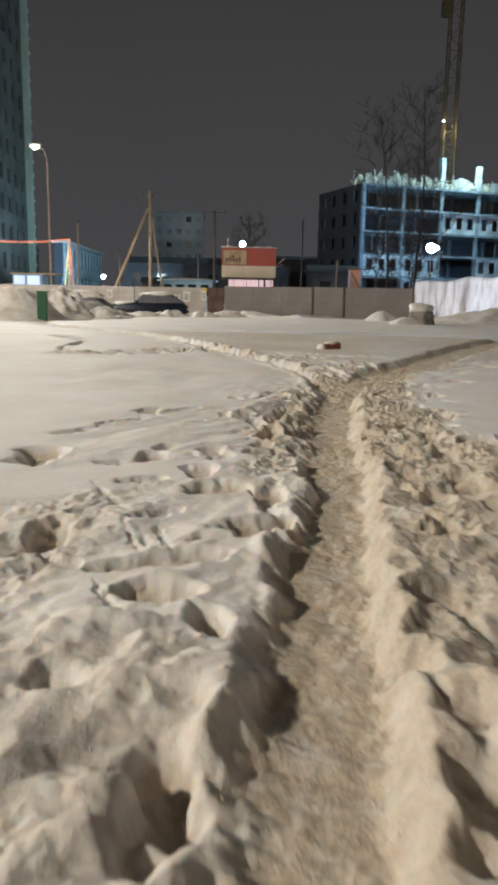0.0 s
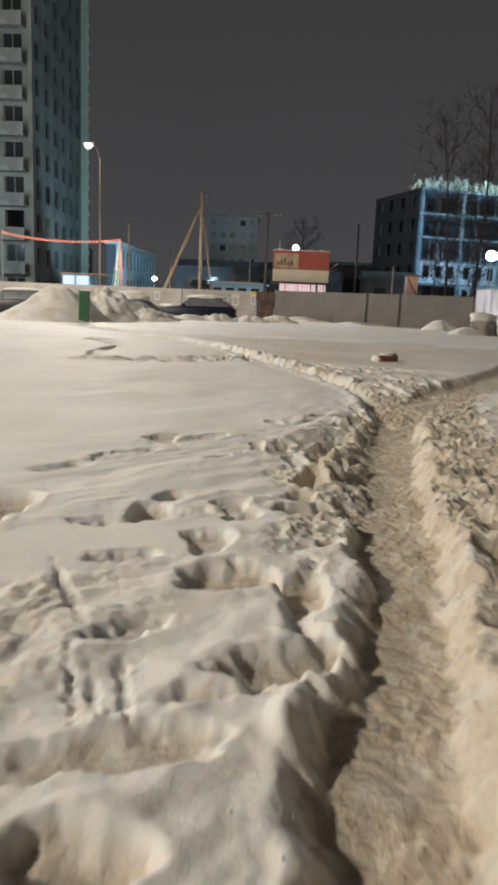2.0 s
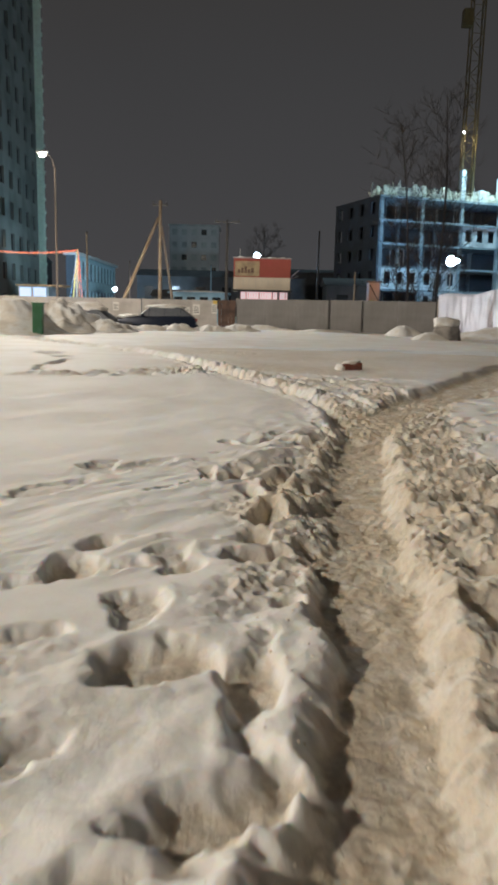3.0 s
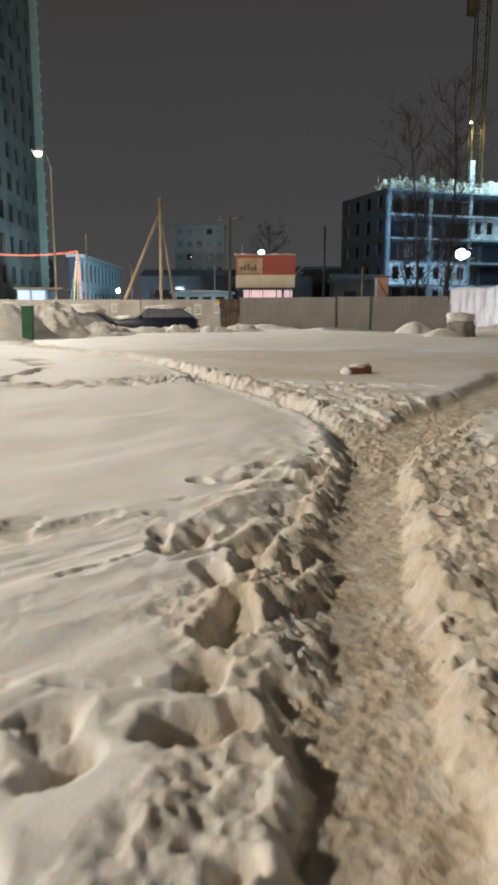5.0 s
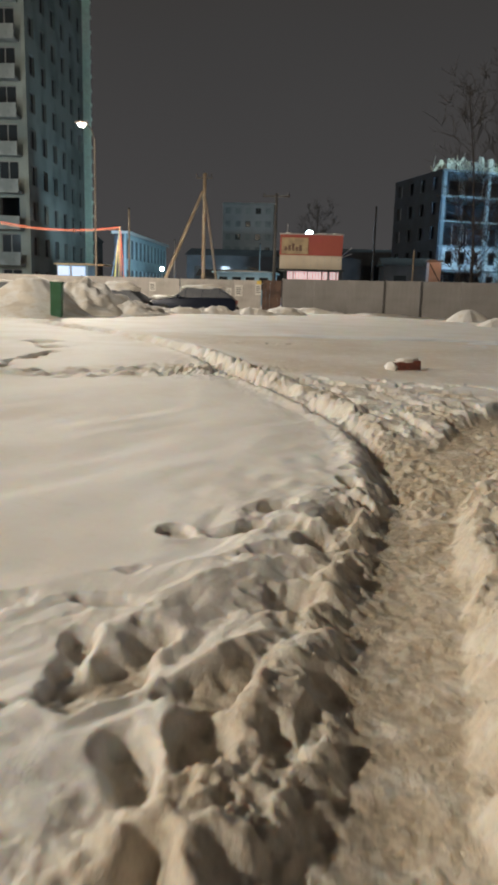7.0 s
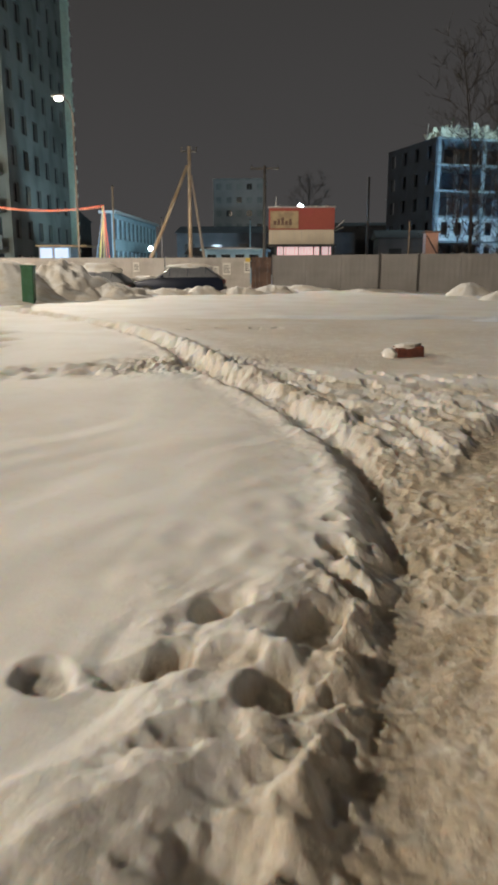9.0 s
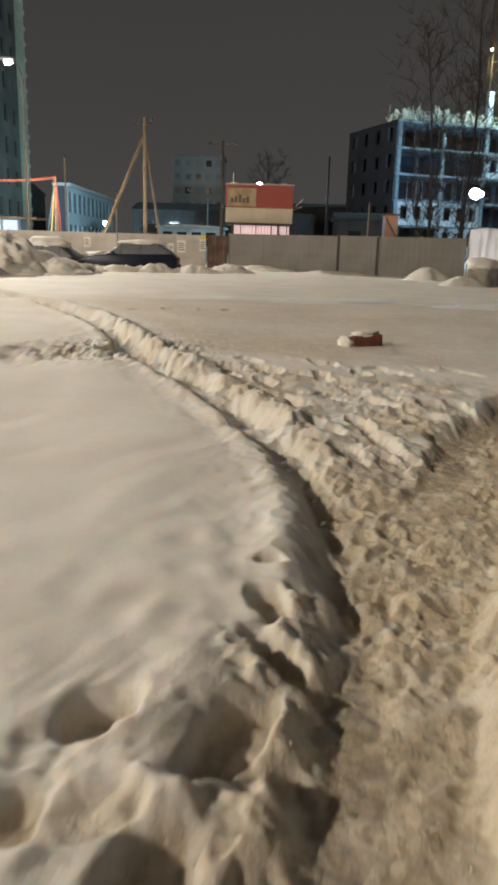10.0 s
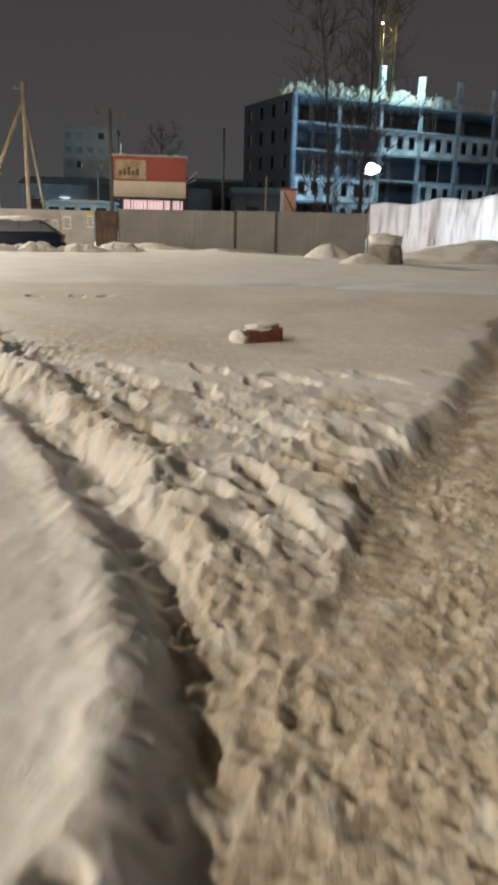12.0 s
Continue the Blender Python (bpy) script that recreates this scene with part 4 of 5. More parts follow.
def notice(x, y, z, w, h, mat=POSTER, bars=True):
    t = thing("notice", pose(x, y, z, 0, 0, 0), "white paper notice stuck on the fence", "notice", "notices on the fence")
    part("paper", boxed(0, w, -0.012, 0, 0, h), mat, t)
    if bars:
        for i in range(4):
            part("text_bar", boxed(w * 0.12, w * (0.88 - 0.12 * (i % 2)), -0.018, -0.0125, h * (0.2 + 0.17 * i), h * (0.26 + 0.17 * i)), BLACK, t)
    return t


notice(-4.25, 47.965, 1.05, 0.42, 0.62)
notice(-4.75, 47.965, 1.0, 0.3, 0.5)
notice(-3.12, 47.965, 1.15, 0.32, 0.6)
notice(-3.05, 47.945, 1.72, 0.26, 0.2, YELLOW, False)
notice(-9.1, 48.14, 1.2, 0.35, 0.5)


# white sheeting on a frame, rippled, beyond the snow bank
def sheeting(x0, y0, x1, y1, z0a, z0b, name, label):
    t = thing(name, pose(x0, y0, 0), label, "sheeting fence", kind="structure")
    L = math.hypot(x1 - x0, y1 - y0)
    turn = math.atan2(y1 - y0, x1 - x0)
    n, rows = 240, 14
    bm = bmesh.new()
    grid = []
    for j in range(rows):
        for i in range(n):
            u, v = i / (n - 1), j / (rows - 1)
            top = z0a + (z0b - z0a) * u + 0.07 * math.sin(u * 37) - 0.05 * abs(math.sin(u * 16))
            d = 0.16 * noise.fractal(Vector((u * 34, v * 1.2, 3)), 0.8, 2.0, 4) + 0.05 * math.sin(u * 60 + 2 * v)
            grid.append(bm.verts.new((u * L, d, 0.1 + (top - 0.1) * v)))
    for j in range(rows - 1):
        for i in range(n - 1):
            a = j * n + i
            bm.faces.new((grid[a], grid[a + 1], grid[a + n + 1], grid[a + n]))
    o = part("plastic_sheet", bm, PLASTIC, t, smooth=True)
    o.rotation_euler = (0, 0, turn)
    mod = o.modifiers.new("thickness", "SOLIDIFY")
    mod.thickness = 0.006
    for i in range(6):
        q = part("post", boxed(-0.04, 0.04, 0.10, 0.18, 0, 2.2 + 0.12 * i, 0.008), POLEWOOD, t)
        q.matrix_basis = pose(L * i / 5 * math.cos(turn), L * i / 5 * math.sin(turn), 0, 0, 0, math.degrees(turn))
    return t


sheeting(9.5, 44.0, 24.0, 42.5, 2.45, 3.9, "sheeting_fence", "rippled white plastic sheeting hung on wooden posts")


# lamps added out of sight so the sheeting glows from behind
lamp("sheeting_fill", "SPOT", 9000, (0.80, 0.92, 1.0), look((19.5, 48.2, 1.9), (18.2, 43.2, 2.4)), 0.15, 150)
lamp("sheeting_fill", "SPOT", 420, (1.0, 0.88, 0.86), look((12.5, 47.6, 1.9), (12, 43.6, 2.0)), 0.15, 150)
for wx, wy in ((19.5, 48.5), (12.5, 47.9)):
    wt = thing("hidden_lamp", pose(wx, wy, 0), "small lamp added unseen behind white sheeting to light it through", "work lamp", "work lamps")
    part("stand", rods((0, 0, 0), (0, 0, 1.7), 0.03), STEEL, wt)
    part("head", boxed(-0.15, 0.15, -0.06, 0.06, 1.7, 1.95, 0.02), BLACK, wt)


# ---- site cabin with floodlight ----
kiosk = thing("site_cabin", pose(-1.87, 48.6, 0), "raised red and cream site cabin with a lit strip below", "cabin")
part("lower_body", boxed(0.3, 3.3, 0.15, 2.3, 0.0, 2.52, 0.02), DARKWALL, kiosk, "dark lower storey")
part("cream_band", boxed(0, 3.42, 0, 2.45, 2.62, 3.36, 0.015), CREAM, kiosk, "cream cladding")
part("red_band", boxed(-0.01, 3.43, -0.01, 2.46, 3.363, 4.46, 0.015), REDPANEL, kiosk, "red cladding")
part("panel", boxed(0.08, 1.55, -0.045, -0.012, 3.42, 4.30, 0.01), TAN, kiosk, "faded tan board")
for i in range(5):
    part("text_bar", boxed(0.25 + 0.2 * i, 0.40 + 0.2 * i, -0.06, -0.046, 3.6, 3.6 + 0.22 + 0.08 * (i % 3)), RUST, kiosk, "dark worn lettering shapes")
part("eave", boxed(-0.06, 3.55, -0.35, 2.5, 2.53, 2.615, 0.01), BLACK, kiosk, "dark eave")
part("roof", boxed(-0.05, 3.47, -0.05, 2.5, 4.463, 4.53, 0.01), STEEL, kiosk)
for i, (rx, w) in enumerate(((0.4, 0.3), (2.95, 0.4), (2.25, 0.4))):
    c = part("snow_cap", blob(70 + i, w, 0.8, 0.07, 0.3, 2.0, 3, 0), SNOW_PLAIN, kiosk, "snow on the roof", True)
    c.location = (rx, 0.9, 4.53)
part("lit_strip", boxed(0.42, 3.28, 0.06, 0.14, 1.95, 2.5), PINKGLOW, kiosk, "pinkish lit window strip")
for i in range(19):
    part("slat", boxed(0.42 + 0.158 * i, 0.45 + 0.158 * i + (0.05 if i % 5 == 2 else 0), 0.02, 0.055, 1.95, 2.5), STEEL if i % 3 else RUST, kiosk)
for px in (0.36, 2.72, 3.4):
    part("post", boxed(px - 0.05, px + 0.05, -0.28, -0.18, 0, 2.53), BLACK, kiosk)
part("antenna", rods((0.35, 0.4, 4.5), (0.35, 0.4, 5.05), 0.025), STEEL, kiosk)
part("bracket", rod(rods((3.43, 0.3, 3.4), (3.95, 0.2, 3.85), 0.025), (3.43, 0.3, 3.3), (3.9, 0.2, 3.5), 0.02), STEEL, kiosk, "bent cable bracket")
for i in range(9):
    part("cladding_seam", boxed(0.38 * (i + 0.5), 0.38 * (i + 0.5) + 0.012, -0.006, 0.0, 2.64, 3.35), STEEL, kiosk)


def floodlight(x, y, z, turn, size, mat, label, pole=0.0):
    t = thing("floodlight", pose(x, y, z, 0, 0, turn), label, "floodlight", "site floodlights")
    h = part("housing", rods((0, 0, 0), (0, 0.16, 0), size, size * 0.7, 28), BLACK, t)
    part("lens", rods((0, -0.035, 0), (0, -0.003, 0), size * 0.85, size * 0.95, 28), mat, h, "glaring blue-white lens")
    part("bracket", rod(rods((0, 0.05, -size * 0.9), (0, 0.09, -size - 0.15), 0.02), (-size * 0.5, 0.05, -size - 0.01), (size * 0.5, 0.05, -size - 0.01), 0.015), STEEL, t)
    return t


fa = floodlight(FLOOD_A[0], FLOOD_A[1] + 0.3, FLOOD_A[2], 0, 0.30, FLOODGLOW, "blue-white floodlight on a mast behind a site cabin")
part("pole", rods((0, 0.09, -FLOOD_A[2]), (0, 0.09, -0.42), 0.07, 0.05), STEEL, fa)
mast = thing("floodlight_mast", pose(FLOOD_B[0], FLOOD_B[1] + 0.2, 0), "steel mast with glaring floodlights before a building frame", "floodlight mast")
part("pole", rods((0, 0, 0), (0, 0, 8.4), 0.10, 0.07), STEEL, mast)
part("crossbar", boxed(-1.6, 1.6, -0.05, 0.05, 7.5, 7.62), STEEL, mast)
for px, rr in ((-0.05, 0.62), (0.62, 0.30)):
    h = part("lamp_head", rods((px, -0.25, 8.03), (px, -0.06, 8.03), rr + 0.05, rr * 0.8, 28), BLACK, mast)
    part("lens", rods((px, -0.29, 8.03), (px, -0.253, 8.03), rr * 0.94, rr, 28), FLOODGLOW, h, "glaring blue-white lens")
# rear head added to go with the lamp on the frame's front
h = part("lamp_head", boxed(0.9, 1.5, 0.02, 0.16, 8.3, 8.8, 0.03), BLACK, mast)
part("lens", boxed(0.93, 1.47, 0.162, 0.178, 8.33, 8.77), TINYGLOW, h)


# ---- street lamps and poles ----
def street_lamp(x, y, top, reach, turn, label, r=0.09):
    t = thing("street_lamp", pose(x, y, 0, 0, 0, turn), label, "street lamp", "street lamps")
    part("pole", rods((0, 0, 0), (0, 0, top - 1.0), r, r * 0.7, 12), POLECONC, t, smooth=True)
    part("arm", rod(rods((0, 0, top - 1.15), (reach * 0.35, 0, top - 0.35), 0.035), (reach * 0.35, 0, top - 0.36), (reach, 0, top + 0.02), 0.03), POLECONC, t)
    h = part("lamp_head", boxed(reach - 0.15, reach + 0.75, -0.2, 0.2, 0, 0.16, 0.04, Matrix.Translation((0, 0, top))), STEEL, t)
    part("lens", blob(80, 0.27, 0.21, 0.20, 0.0, 1, 3), LAMPGLOW, h, "glowing lamp glass", True).location = (reach + 0.3, 0, top - 0.06)
    return t


street_lamp(-15.75, 60.0, 12.4, 0.6, 180, "tall street lamp glowing warm white beyond the fence")
street_lamp(LAMP_A[0] - 0.9, LAMP_A[1] + 0.3, LAMP_A[2] - 0.1, 0.9, 0, "tall yard lamp glowing warm behind the snowfield", 0.12)
# post and head for the added fill lamp, never in view
street_lamp(FILL_LAMP[0] - 0.9, FILL_LAMP[1], FILL_LAMP[2] - 0.1, 0.9, 0, "tall yard lamp added out of view as fill for the snowfield", 0.11)
# fixture for the added tower lamp, set low to stay unseen
yf = floodlight(-13.8, 79.0, 1.5, 240, 0.2, TINYGLOW, "small floodlight added behind the fence to light the tower")
part("pole", rods((0, 0.08, -1.5), (0, 0.08, -0.2), 0.06), STEEL, yf)

up = thing("utility_pole", pose(-7.8, 59.0, 0), "weathered braced utility pole with a crossarm and insulators", "utility pole", "utility poles")
part("pole", rods((0, 0, 0), (0.02, 0, 9.1), 0.15, 0.11, 12), POLEWOOD, up, smooth=True)
part("brace", rods((-3.5, -0.3, 0), (-0.1, 0, 7.9), 0.14, 0.11, 12), POLEWOOD, up, smooth=True)
part("brace", rods((1.15, 0.6, 0), (0.12, 0.05, 7.3), 0.11, 0.08, 12), POLECONC, up, smooth=True)
part("crossarm", boxed(-0.55, 0.55, -0.05, 0.05, 8.72, 8.82, 0.01), DARKPOLE, up)
for px in (-0.48, 0.22, 0.48):
    part("insulator", rod(rods((px, 0, 8.82), (px, 0, 8.95), 0.025), (px, 0, 8.92), (px, 0, 9.06), 0.05, 0.035, 8), DARKPOLE, up)
tp = thing("utility_pole", pose(-2.9, 60.0, 0), "grey concrete utility pole with a straight crossarm", "utility pole", "utility poles")
part("pole", rods((0, 0, 0), (0, 0, 7.95), 0.14, 0.09, 12), DARKPOLE, tp, smooth=True)
part("crossarm", boxed(-0.95, 0.95, -0.06, 0.06, 7.72, 7.84, 0.01), DARKPOLE, tp)
for px in (-0.85, 0, 0.85):
    part("insulator", rods((px, 0, 7.84), (px, 0, 8.0), 0.05, 0.035, 8), DARKPOLE, tp)


def thin_pole(x, y, h, r, mat, label):
    t = thing("pole", pose(x, y, 0), label, "pole", "thin poles behind the fence")
    part("shaft", rods((0, 0, 0), (0, 0, h), r, r * 0.7, 8), mat, t, smooth=True)
    part("cap", rods((0, 0, h), (0, 0, h + 0.1), r * 1.1, r * 0.6, 8), BLACK, t)
    return t


thin_pole(-15.0, 66.5, 7.4, 0.09, POLEWOOD, "thin wooden pole beside a string of lights")
thin_pole(4.6, 70.0, 8.2, 0.11, BLACK, "dark pole behind a site cabin")
thin_pole(6.15, 55.0, 4.1, 0.06, POLEWOOD, "short pale post behind the fence")
thin_pole(-5.2, 75.0, 5.4, 0.07, BLUEPAINT, "thin lamp pole behind a blue hut")
thin_pole(-12.4, 72.0, 5.4, 0.07, STEEL, "thin steel pole behind the fence")


# ---- string of lights between posts ----
def garland():
    t = thing("light_string", pose(-15.9, 67, 0), "glowing string of coloured lights sagging between posts", "light string")
    part("post", rods((-0.1, 0, 0), (0.05, 0, 6.05), 0.06, 0.05, 8), STEEL, t)
    part("post", rods((-0.55, 0, 0), (0.0, 0, 6.0), 0.05, 0.04, 8), STEEL, t)
    part("post", rods((-10.4, 0, 0), (-10.4, 0, 6.5), 0.07, 0.05, 8), STEEL, t)

    def strand(name, a, b, sag, mat, gap=0.16, r=0.045, label=""):
        bm = bmesh.new()
        n = int((Vector(b) - Vector(a)).length / gap)
        for i in range(n + 1):
            k = i / n
            p = Vector(a).lerp(Vector(b), k)
            p.z -= sag * 4 * k * (1 - k)
            bmesh.ops.create_icosphere(bm, subdivisions=1, radius=r, matrix=Matrix.Translation(p))
        rod(bm, a, Vector(a).lerp(Vector(b), 0.02), 0.02)
        part(name, bm, mat, t, label)["kind"] = "stuff"

    strand("strand", (-10.4, 0, 6.35), (0, 0, 6.05), 0.45, REDBULB, 0.13, 0.045, "red-orange bulbs")
    strand("strand", (-10.4, 0.1, 6.2), (0, 0.1, 5.95), 0.40, ORANGEBULB, 0.17, 0.045, "orange bulbs")
    strand("strand", (0, 0, 6.0), (-0.45, 0, 2.0), 0, YELLOWBULB, 0.12, 0.05, "yellow-green bulbs")
    strand("strand", (0.05, 0, 6.0), (0.32, 0, 2.0), 0, REDBULB, 0.15, 0.045, "red bulbs")
    strand("strand", (-0.02, 0.05, 6.0), (-0.12, 0.05, 2.0), 0, YELLOWBULB, 0.13, 0.045, "yellow-green bulbs")
    strand("strand", (0.02, -0.05, 5.9), (0.12, -0.05, 2.1), 0, ORANGEBULB, 0.15, 0.045, "orange bulbs")
    strand("strand", (-0.1, 0.1, 5.6), (-0.7, 0.1, 2.2), 0, BLUEBULB, 0.16, 0.045, "blue bulbs")


garland()

# lit booth and blue hut beyond the fence
booth = thing("guard_booth", pose(-19.4, 62, 0), "small booth with a bright bluish lit window", "booth")
part("body", boxed(0, 2.4, 0, 2, 0, 2.85, 0.02), BLUEPAINT, booth)
part("roof", boxed(-0.15, 3.6, -0.2, 2.1, 2.85, 2.98, 0.02), TAN, booth)
w = part("window", boxed(0.12, 1.0, -0.03, -0.005, 1.9, 2.75), BOOTHGLOW, booth, "lit bluish window")
part("frame", boxed(0.05, 0.11, -0.04, 0, 1.85, 2.8), FRAME, w)
w = part("window", boxed(1.2, 2.2, -0.03, -0.005, 1.9, 2.75), BOOTHGLOW, booth, "lit bluish window")
part("frame", boxed(1.06, 1.14, -0.04, 0, 1.85, 2.8), FRAME, w)
hut = thing("hut", pose(-7.4, 62, 0), "low pale blue hut with snow on its flat roof", "hut")
part("wall", boxed(0, 4.4, 0, 3, 0, 2.55, 0.02), BLUEPAINT, hut)
part("roof", boxed(-0.2, 4.6, -0.25, 3.2, 2.55, 2.68, 0.02), BLUEPAINT, hut)
c = part("snow_cap", blob(91, 2.3, 1.6, 0.14, 0.2, 2, 3, 0), SNOW_PLAIN, hut, "snow on the roof", True)
c.location = (2.2, 1.5, 2.68)
for i in range(4):
    w = part("window", boxed(0.3 + i, 0.95 + i, -0.03, -0.004, 1.4, 2.3), GLASS, hut)
    part("frame", boxed(0.3 + i, 0.95 + i, -0.04, -0.031, 1.84, 1.88), FRAME, w)
sf = floodlight(-17.8, 92.0, 3.4, 15, 0.28, TINYGLOW, "small blue-white floodlight beside a pale blue building")
part("pole", rods((0, 0.08, -3.4), (0, 0.08, -0.2), 0.06), STEEL, sf)
oc = thing("cabin", pose(7.15, 55, 0), "narrow orange-lit cabin behind the site fence", "cabin")
part("body", boxed(0, 0.75, 0, 1.2, 0, 3.45, 0.02), ORANGE, oc)
part("roof", boxed(-0.1, 0.85, -0.1, 1.3, 3.45, 3.55, 0.02), RUST, oc)
part("brace", rods((0.05, -0.05, 3.3), (0.7, -0.05, 2.2), 0.03), BLACK, oc)
# bare orange lamp added in front of the cabin, without a fixture
lamp("cabin_fill", "POINT", 18, (1.0, 0.5, 0.22), pose(7.4, 54.2, 4.1), 0.1)


# ---- buildings ----
def facade(bm, length, z0, storeys, height, bays, ww, wh, sill, depth=0.3):
    """A wall with real openings: spandrels and piers, along x, its face at y = 0."""
    bay = length / bays
    for s in range(storeys):
        z = z0 + s * height
        box(bm, 0, length, 0, depth, z, z + sill)
        box(bm, 0, length, 0, depth, z + sill + wh, z + height)
        for b in range(bays + 1):
            a0 = 0 if b == 0 else b * bay - (bay - ww) / 2
            a1 = length if b == bays else b * bay + (bay - ww) / 2
            box(bm, a0, a1, 0.002, depth - 0.002, z + sill, z + sill + wh)
    return bm


def windows(parent, length, z0, storeys, height, bays, ww, wh, sill, m, seed, skip=0.0, mat=FRAME_DARK):
    rnd = random.Random(seed)
    bay = length / bays
    fr = pn = None
    for s in range(storeys):
        for b in range(bays):
            if rnd.random() < skip:
                continue
            q = m @ pose(b * bay + bay / 2, 0.16, z0 + s * height + sill)
            if fr is None:
                bm = boxed(-ww / 2, ww / 2, 0, 0.06, 0, 0.08)
                box(bm, -ww / 2, ww / 2, 0, 0.06, wh - 0.08, wh)
                for a in (-ww / 2, -0.04, ww / 2 - 0.08):
                    box(bm, a, a + 0.08, 0.002, 0.058, 0.08, wh - 0.08)
                fr = part("window", bm, mat, parent)
                fr.matrix_basis = q
                pn = part("pane", boxed(-ww / 2 + 0.05, ww / 2 - 0.05, 0.03, 0.045, 0.05, wh - 0.05), GLASS, fr)
            else:
                o = same_part("window", fr, parent, q)
                same_part("pane", pn, o, Matrix())


# high-rise under construction behind the street lamp
tower = thing("tower_block", pose(-24.9, 71, 0), "unfinished grey-green high-rise with dark window openings", "tower block")
H, ST = 3.0, 20
part("wall", facade(bmesh.new(), 22, 0, ST, H, 6, 1.6, 1.7, 0.8), TOWERWALL, tower, "dark side wall").matrix_basis = pose(0, 0, 0, 0, 0, 95.5)
windows(tower, 22, 0, ST, H, 6, 1.6, 1.7, 0.8, pose(0, 0, 0, 0, 0, 95.5), 1, 0.1)
part("wall", facade(bmesh.new(), 24, 0, ST, H, 7, 1.8, 1.8, 0.8), TOWERWALL, tower, "front wall with balconies").matrix_basis = pose(-24.05, 0, 0)
windows(tower, 24, 0, ST, H, 7, 1.8, 1.8, 0.8, pose(-24.05, 0, 0), 2, 0.15)
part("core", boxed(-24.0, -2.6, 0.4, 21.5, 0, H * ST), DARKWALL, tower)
slab = None
for s in range(ST):
    for k in range(3):
        q = pose(-3.2 - 7.2 * k, 0, s * H)
        if slab is None:
            bm = boxed(0, 2.7, -1.1, 0.0, -0.12, 0.06)
            box(bm, 0, 2.7, -1.1, -1.02, 0.06, 1.0)
            slab = part("balcony", bm, BALCONY, tower, "grey concrete balcony")
            slab.matrix_basis = q
        else:
            same_part("balcony", slab, tower, q)
bm = bmesh.new()
for s in range(ST * 2):
    box(bm, -0.55, 0.65, -0.6, 0.25, s * H / 2, s * H / 2 + 0.35)
    box(bm, -0.45, 0.55, -0.5, 0.2, s * H / 2 + 0.35, s * H / 2 + H / 2)
part("hoist_netting", bm, NETTING, tower, "pale green netting strip up the corner").matrix_basis = pose(-2.0, 22.6, 0)

# concrete frame under construction
RISE, BASE = 3.17, 1.55
bld = thing("unfinished_building", pose(15.6, 110, 0, 0, 0, 20), "unfinished concrete frame building lit by blue-white floodlights", "building site")
LEVELS = [BASE + RISE * k for k in range(6)]
part("plinth", boxed(0.1, 45, 0.1, 14, 0, BASE - 0.25), CONCRETE, bld)
for z in LEVELS:
    part("slab", boxed(-0.25, 45.5, -0.25, 14.3, z - 0.25, z, 0.0), FRAMECONC, bld)
col = None
for k in range(8):
    for j, cy in enumerate((0.3, 7.0, 13.7)):
        if col is None:
            col = part("column", boxed(-0.22, 0.22, -0.22, 0.22, 0, RISE - 0.25), FRAMECONC, bld)
            first_col = col
            col.matrix_basis = pose(0.3, 0.3, LEVELS[0])
        for f in range(5):
            if (k, j, f) != (0, 0, 0):
                same_part("column", first_col, bld, pose(0.3 + 6.45 * k, cy, LEVELS[f]))
top = LEVELS[-1]
for px, h in ((13.1, 4.3), (16.3, 1.7), (19.5, 3.6), (22.6, 1.4), (26.0, 3.7), (32.3, 3.2), (6.7, 1.6)):
    part("column_stub", boxed(px - 0.35, px + 0.35, 0.1, 0.8, top, top + h), CONCRETE_PALE, bld)
# blockwork infill with window openings
pan = None
rnd = random.Random(5)
for f, bays in ((1, (0, 1, 3, 4, 5)), (3, (2, 3, 4, 5, 6)), (2, (6,)), (0, (1, 2, 4, 5))):
    for k in bays:
        q = pose(0.6 + 6.45 * k, 0.1, LEVELS[f])
        if pan is None:
            pan = part("infill_wall", facade(bmesh.new(), 5.85, 0, 1, RISE - 0.26, 3, 1.05, 1.65, 0.75, 0.25), CONCRETE_PALE, bld, "pale blockwork with window openings")
            pan.matrix_basis = q
        else:
            same_part("infill_wall", pan, bld, q)
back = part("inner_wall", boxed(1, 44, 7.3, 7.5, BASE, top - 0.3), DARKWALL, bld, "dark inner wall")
# side wall coloured darker and bluer than the front, as if in shade
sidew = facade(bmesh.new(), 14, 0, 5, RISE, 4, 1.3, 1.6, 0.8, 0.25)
part("side_wall", sidew, DARKWALL, bld, "side wall with openings, shade put into its dark blue").matrix_basis = pose(-0.28, 14, BASE, 0, 0, -90)
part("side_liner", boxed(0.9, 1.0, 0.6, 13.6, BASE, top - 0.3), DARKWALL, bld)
# formwork boards, props and railings on the top deck
board = part("formwork_board", boxed(-0.6, 0.6, -0.03, 0.03, 0, 1.2), PLANK, bld)
board.matrix_basis = pose(1, 0.2, top)
for i in range(240):
    same_part("formwork_board", board, bld, pose(rnd.uniform(0.2, 26), rnd.uniform(-0.1, 5), top + rnd.uniform(0, 0.25), rnd.uniform(-25, 25), rnd.uniform(-35, 35), rnd.uniform(-70, 70)) @ Matrix.Diagonal((rnd.uniform(0.12, 0.7), 1, rnd.uniform(0.3, 1.5), 1)))
prop = part("prop", rods((0, 0, 0), (0, 0, 2.2), 0.05, sides=6), STEEL, bld)
prop.matrix_basis = pose(3, 0.5, top)
for i in range(40):
    same_part("prop", prop, bld, pose(rnd.uniform(0, 40), rnd.uniform(0, 6), top, rnd.uniform(-14, 14), rnd.uniform(-14, 14)))
